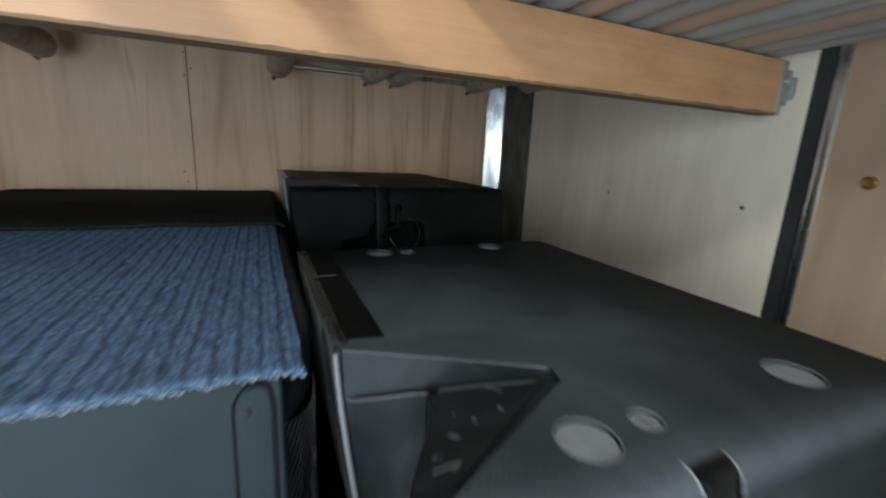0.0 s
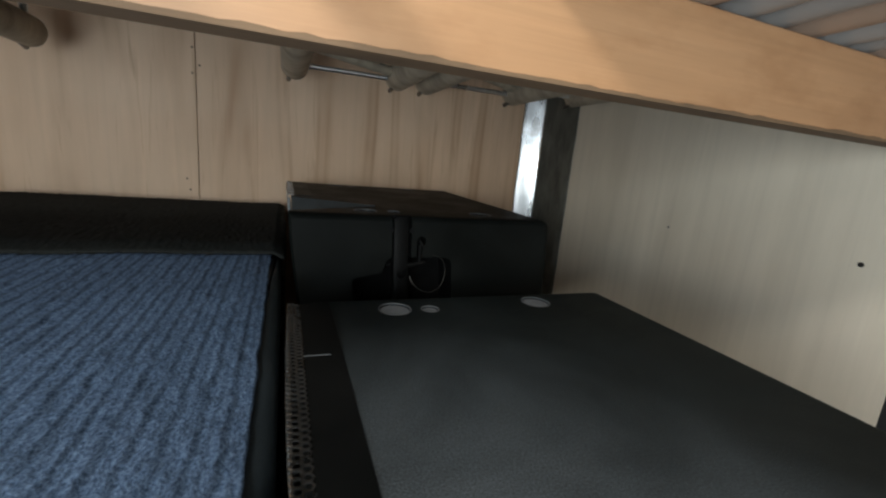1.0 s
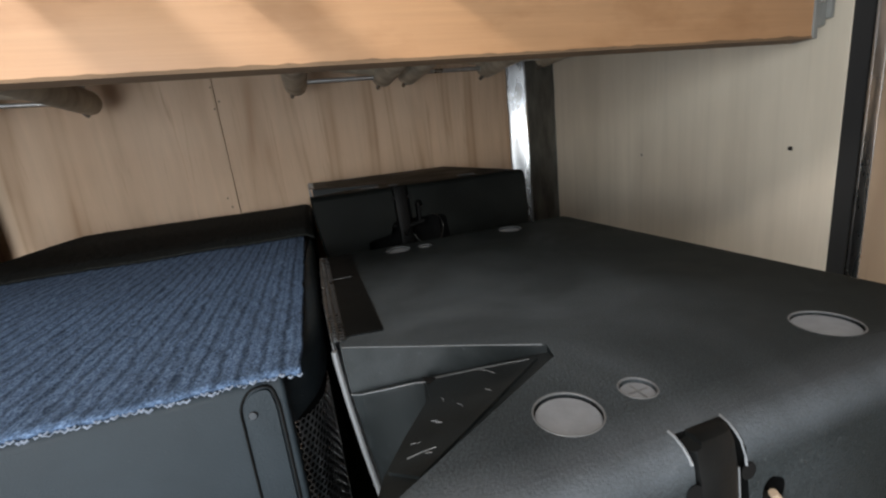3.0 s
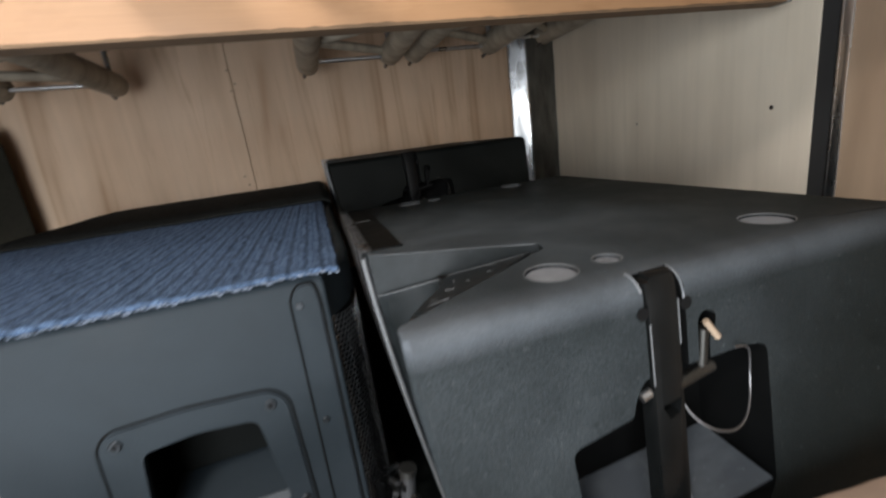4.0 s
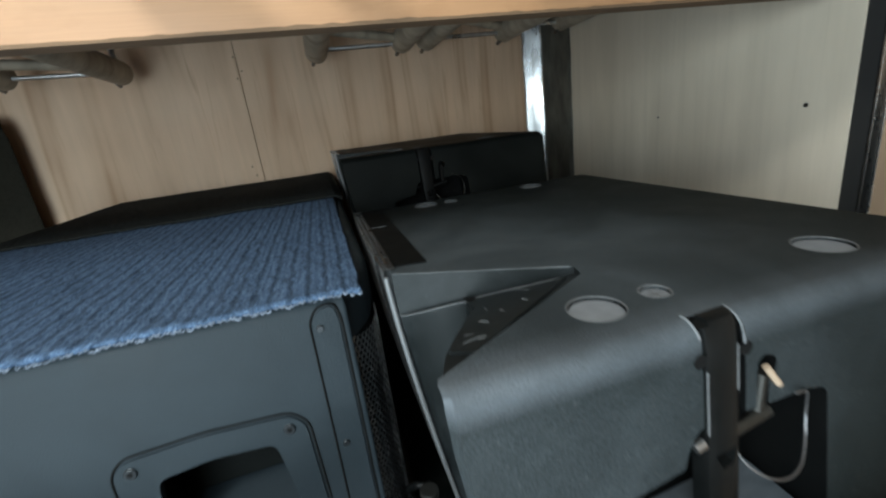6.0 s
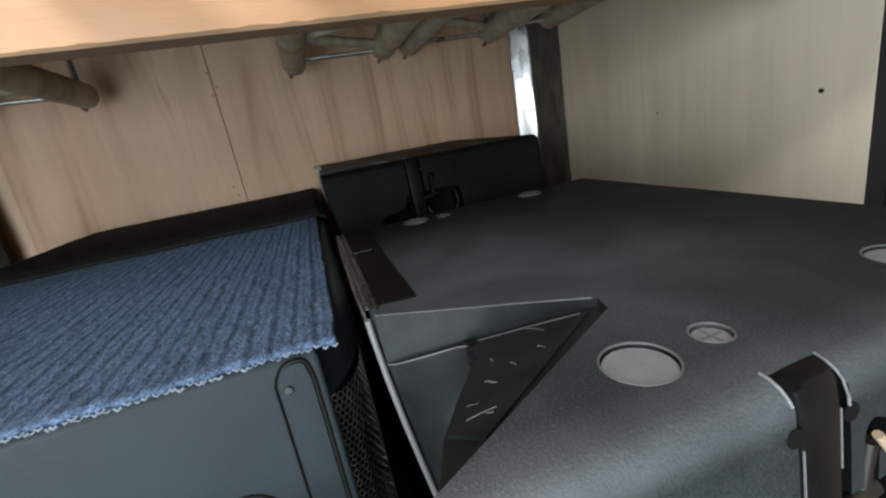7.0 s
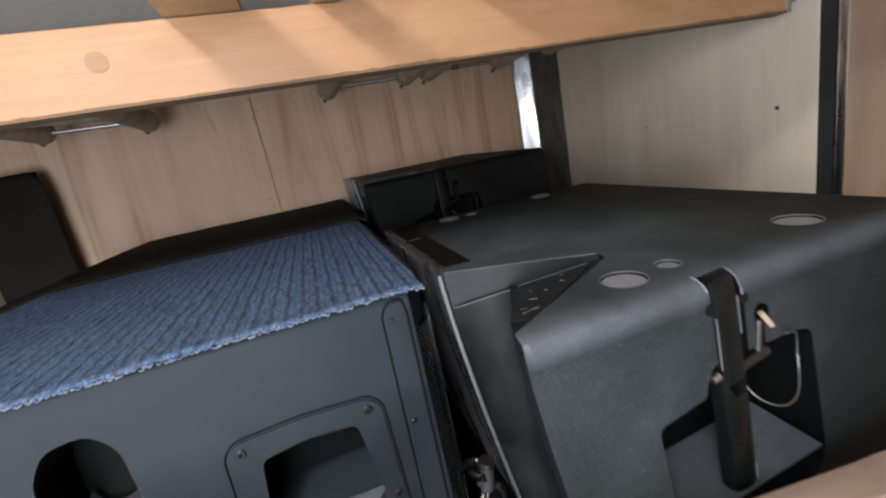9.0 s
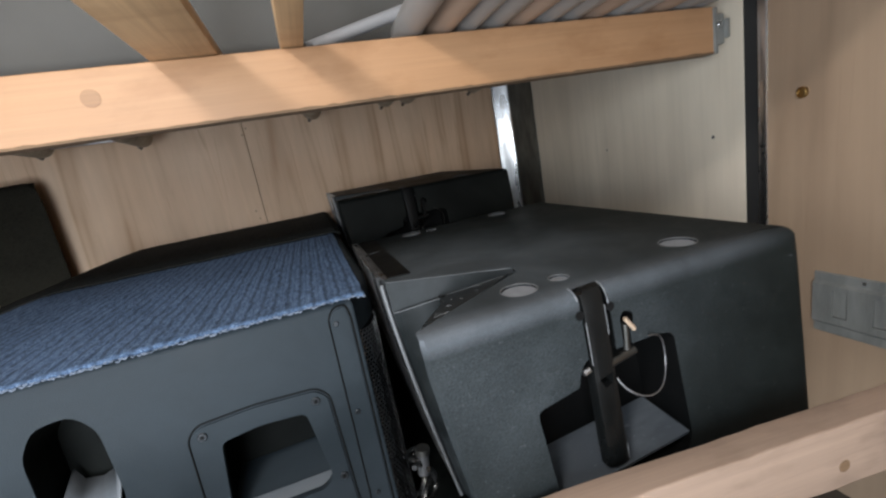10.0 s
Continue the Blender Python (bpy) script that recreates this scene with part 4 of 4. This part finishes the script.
# ---------- blue carpet on the subwoofer ----------
def rib_carpet(name, label, x0, x1, y0, y1, zf, mat, fray):
    t = thing(name, label, "carpet")
    pitch = 0.0125
    nx = int((x1 - x0) / pitch) * 4
    ny = 70
    bm = bmesh.new()
    grid = []
    for j in range(ny + 1):
        v = j / ny
        row = []
        for i in range(nx + 1):
            u = i / nx
            x = x0 + (x1 - x0) * u
            edge = 0.010 * noise.noise(Vector((x * 5, 2.0, 0))) + 0.003 * noise.noise(Vector((x * 60, 5.0, 0)))
            y = y0 + edge * (1 - v) + (y1 - y0) * v
            rib = (0.0013 if fray else 0.0003) * abs(math.sin(math.pi * (x - x0) / pitch + 0.5 * noise.noise(Vector((x * 8, y * 5, 0)))))
            lumps = 0.0022 * noise.noise(Vector((x * 90, y * 40, 3))) + 0.003 * noise.noise(Vector((x * 6, y * 6, 9)))
            xx = x + 0.004 * noise.noise(Vector((y * 20, 8.0, 0))) * (u > 0.98)
            row.append(bm.verts.new((xx, y, zf(x, y) + 0.006 + rib + lumps)))
        grid.append(row)
    for j in range(ny):
        for i in range(nx):
            bm.faces.new((grid[j][i], grid[j][i + 1], grid[j + 1][i + 1], grid[j + 1][i]))
    ob = part("weave", bm, mat, t, "", 80)
    m = ob.modifiers.new("thick", "SOLIDIFY")
    m.thickness, m.offset = 0.006, -1
    if fray:
        rnd = random.Random(5)
        fr = bmesh.new()
        x = x0
        while x < x1:
            yy = y0 + 0.010 * noise.noise(Vector((x * 5, 2.0, 0)))
            z = zf(x, yy)
            s = rnd.uniform(0.0018, 0.0042)
            c = Vector((x, yy - 0.001, z + 0.002 + rnd.uniform(-0.002, 0.002)))
            tube([c + Vector((-s, rnd.uniform(-0.002, 0.001), 0)), c + Vector((0, -0.002, -s * 0.6)), c + Vector((s, rnd.uniform(-0.002, 0.001), 0))], rnd.uniform(0.0007, 0.0017), 5, fr)
            x += rnd.uniform(0.004, 0.011)
        part("frayed_edge", fr, FRAY, t, "pale frayed cut edge")
    return t


def drape(x, y):
    z = 1.062
    if y < 0.672:
        z -= 0.10 * (0.672 - y) * max(0, min(1, (-x - 0.1) / 0.5))
    if x > -0.03:
        z -= 0.10 * (x + 0.03)
    return z


rib_carpet("carpet_offcut", "blue ribbed carpet offcut with frayed edge on the subwoofer", -0.985, -0.004, 0.647, 1.63, drape, CARPET, True)
# second sheet is added: it stands for the shade under the load
rib_carpet("carpet_offcut", "dark sheet standing for shade on the subwoofer by the bulkhead", -1.17, 0.028, 1.570, 2.43, lambda x, y: 1.070 + 0.014 * min(1, (y - 1.57) / 0.06) - 0.20 * max(0, -x - 0.955) - 0.6 * max(0, x - 0.004), SHADE_CLOTH, False)

# ---------- dark padded case by the left wall ----------
case = thing("padded_case", "tall case under a dark olive padded cover", "case", (0, 0, 0))
plan = rounded([(LEFT + 0.01, 2.41), (-1.268, 2.41), (-1.40, 2.54), (LEFT + 0.01, 2.54)], 0.03, 4)
rings = [[(x, y, z) for x, y in plan] for z in (0, 0.5, 1.0, 1.42)]
rings += [[(x, y, 1.42 + 0.09 * math.sin(a)) for x, y in inset(plan, 0.05 * (1 - math.cos(a)))] for a in (0.4, 0.8, 1.2, 1.57)]
part("cover", loft(rings), carpet_material("olive_padded_cover", (0.012, 0.0118, 0.009), (0.032, 0.030, 0.023)), case)
foot = thing("equipment_box", "low dark box beside the padded case", "box", (0, 0, 0))
part("shell", box(-1.20, -0.985, 2.04, 2.398, 0.0, 1.015, 0.012), BLACK, foot)
part("lid", box(-1.202, -0.983, 2.038, 2.40, 1.016, 1.032, 0.004), BLACK, foot)


# ---------- stage trusses on the load bars ----------
def ladder_truss(xa, xb, za, y_end, label, y0=1.16):
    t = thing("stage_truss", label, "truss", (0, 0, 0), "stage trusses")
    rise, r, tall = 0.014, 0.050, 0.40
    for x, z, ye in ((xa, za[0], y_end[0]), (xb, za[1], y_end[1])):
        part("chord", tube([(x, y0, z + rise), (x, ye - 0.035, z), (x, ye - 0.03, z)], r, 18), TRUSS, t)
        part("spigot", tube([(x - 0.02, ye - 0.04, z - r + 0.010), (x - 0.022, ye - 0.005, z - r + 0.002)], 0.009, 10), SCREW, t, "dark conical end pin")
        part("chord", tube([(x, y0, z + tall + rise), (x, ye - 0.03, z + tall)], 0.026, 14), TRUSS, t)
        part("upright", tube([(x, ye - 0.05, z), (x, ye - 0.05, z + tall)], 0.012, 8), BRIGHT, t)
    ye = min(y_end)
    part("cross_bar", tube([(xa, ye - 0.06, za[0] - 0.012), (xb, ye - 0.06, za[1] - 0.012)], 0.009, 8), BRIGHT, t)
    part("cross_bar", tube([(xa, ye - 0.06, za[0] + tall), (xb, ye - 0.06, za[1] + tall)], 0.009, 8), TRUSS, t)
    for k in range(4):
        ya, yb = ye - 0.08 - 0.26 * k, ye - 0.08 - 0.26 * (k + 1)
        a, b = (xa, xb) if k % 2 else (xb, xa)
        part("brace", tube([(a, ya, za[0] + 0.004), (b, yb, za[1] + 0.01)], 0.018, 10), TRUSS, t)
        for x, z in ((xa, za[0]), (xb, za[1])):
            lo, hi = (z, z + tall) if k % 2 else (z + tall, z)
            part("side_brace", tube([(x, ya, lo), (x, yb, hi)], 0.012, 8), TRUSS, t)
    return t


ladder_truss(0.06, 0.44, (1.640, 1.640), (2.28, 2.20), "dull aluminium stage truss lying on the load bars")
ladder_truss(0.56, 0.93, (1.642, 1.642), (2.20, 2.15), "dull aluminium stage truss beside another")
ladder_truss(-1.14, -0.76, (1.645, 1.635), (2.30, 2.36), "dull aluminium stage truss hanging lower by the bulkhead")
ladder_truss(1.02, 1.27, (1.68, 1.68), (2.25, 2.2), "narrow aluminium stage truss beside the corner post")

# ledger that carries the far ends
part("board", box(-1.6, 1.33, 2.36, 2.405, 1.885, 2.005, 0.004), PINE_RAW, thing("timber_ledger", "pine ledger board along the bulkhead under the load", "beam"))

# ---------- planks, poles and cloth stored above ----------
def plank(x0, x1, y0, y1, z0, th, label):
    t = thing("plank", label, "plank", (0, 0, 0), "planks")
    part("board", box(x0, x1, y0, y1, z0, z0 + th, 0.003), PINE_UP, t)
    return t


PINE_UP = timber("plank_pine", (0.55, 0.37, 0.20), (0.46, 0.29, 0.15), (0.30, 0.18, 0.09), 0.6, (14, 0.9, 14), (90, 2.2, 90))
plank(-0.313, -0.177, 0.36, 1.06, 1.5975, 0.034, "wide pine plank laid across the load bar")
plank(-0.042, 0.010, 0.40, 1.04, 1.5975, 0.045, "narrow pine batten laid across the load bar")

rnd = random.Random(11)
for k in range(13):
    x = 0.29 + 0.080 * k + rnd.uniform(-0.01, 0.01)
    r = rnd.choice((0.030, 0.034, 0.038))
    zb = 1.597
    mat = (PVC, PVC_PINK, PVC)[k % 3]
    t = thing("pole", "grey plastic pole lying across the load bar" if mat is PVC else "pinkish wooden pole lying across the load bar", "pole", (0, 0, 0), "poles")
    z = zb + r + 0.002
    dx = rnd.uniform(-0.05, 0.02)
    part("shaft", tube([(x - dx, 0.34, z + 0.02), (x, 0.99, z), (x + dx * 0.1, 1.07, z - 0.002)], r, 14), mat, t)
    part("end_cap", tube([(x - dx, 0.338, z + 0.02), (x - dx * 1.02, 0.325, z + 0.0205)], r * 0.9, 14), RUBBER, t)
t = thing("pole", "pale grey metal pole lying slantwise over the load", "pole", (0, 0, 0), "poles")
part("shaft", tube([(0.020, 1.03, 1.612), (0.31, 1.03, 1.688), (0.80, 1.03, 1.82)], 0.016, 14), WHITE_PLASTIC, t)

# grey cloth, carried on unseen across the width to block the ceiling lamp
bm = bmesh.new()
grid = []
NX, NY = 90, 40
for j in range(NY + 1):
    row = []
    for i in range(NX + 1):
        x = LEFT + 0.02 + (RIGHT - LEFT - 0.05) * i / NX
        v = j / NY
        fold = 0.020 * noise.noise(Vector((x * 7, v * 2, 5))) + 0.03 * noise.noise(Vector((x * 2.2, v * 3, 1)))
        if v < 0.3:
            y, z = 1.13 + 0.6 * fold + 0.03 * v, 1.63 + 0.46 * v / 0.3 + 0.3 * fold
        else:
            y, z = 1.14 + 1.34 * (v - 0.3) / 0.7 + 0.3 * fold, 2.11 + fold
        row.append(bm.verts.new((x, y, z)))
    grid.append(row)
for j in range(NY):
    for i in range(NX):
        bm.faces.new((grid[j][i], grid[j][i + 1], grid[j + 1][i + 1], grid[j + 1][i]))
tarp = solid("tarpaulin", bm, GREYCLOTH, "crumpled grey tarpaulin over the load, carried on unseen to block light", "tarpaulin", smooth=80)
m = tarp.modifiers.new("thick", "SOLIDIFY")
m.thickness = 0.01


# ---------- cables in the gap between the loudspeakers ----------
rnd = random.Random(3)
for k in range(4):
    t = thing("cable", "loose black speaker cable hanging between the loudspeakers", "cable", (0, 0, 0), "cables")
    pts = []
    for i in range(24):
        a = i / 23
        pts.append((0.030 + 0.030 * math.sin(a * 9 + k * 1.7) * 0.6, 0.56 + 0.05 * k + 0.03 * math.cos(a * 7 + k), 0.56 + 0.12 * a + 0.012 * math.sin(a * 14 + k)))
    part("sheath", tube(pts, 0.0055, 8), GLOSS, t)
plug = thing("cable_plug", "dull grey plastic cable plug between the loudspeakers", "plug", (0, 0, 0))
part("shell", tube([(0.034, 0.64, 0.640), (0.037, 0.64, 0.660), (0.040, 0.64, 0.690)], 0.013, 14), PLUG_GREY, plug)
part("collar", tube([(0.040, 0.64, 0.688), (0.042, 0.64, 0.700)], 0.0155, 14), ZINC_DARK, plug)
strap = thing("strap", "flat grey webbing strap end by the loudspeaker", "strap", (0, 0, 0))
part("webbing", tube([(0.050, 0.52, 0.48), (0.052, 0.52, 0.53), (0.055, 0.525, 0.575)], 0.014, 6), PLUG_GREY, strap)
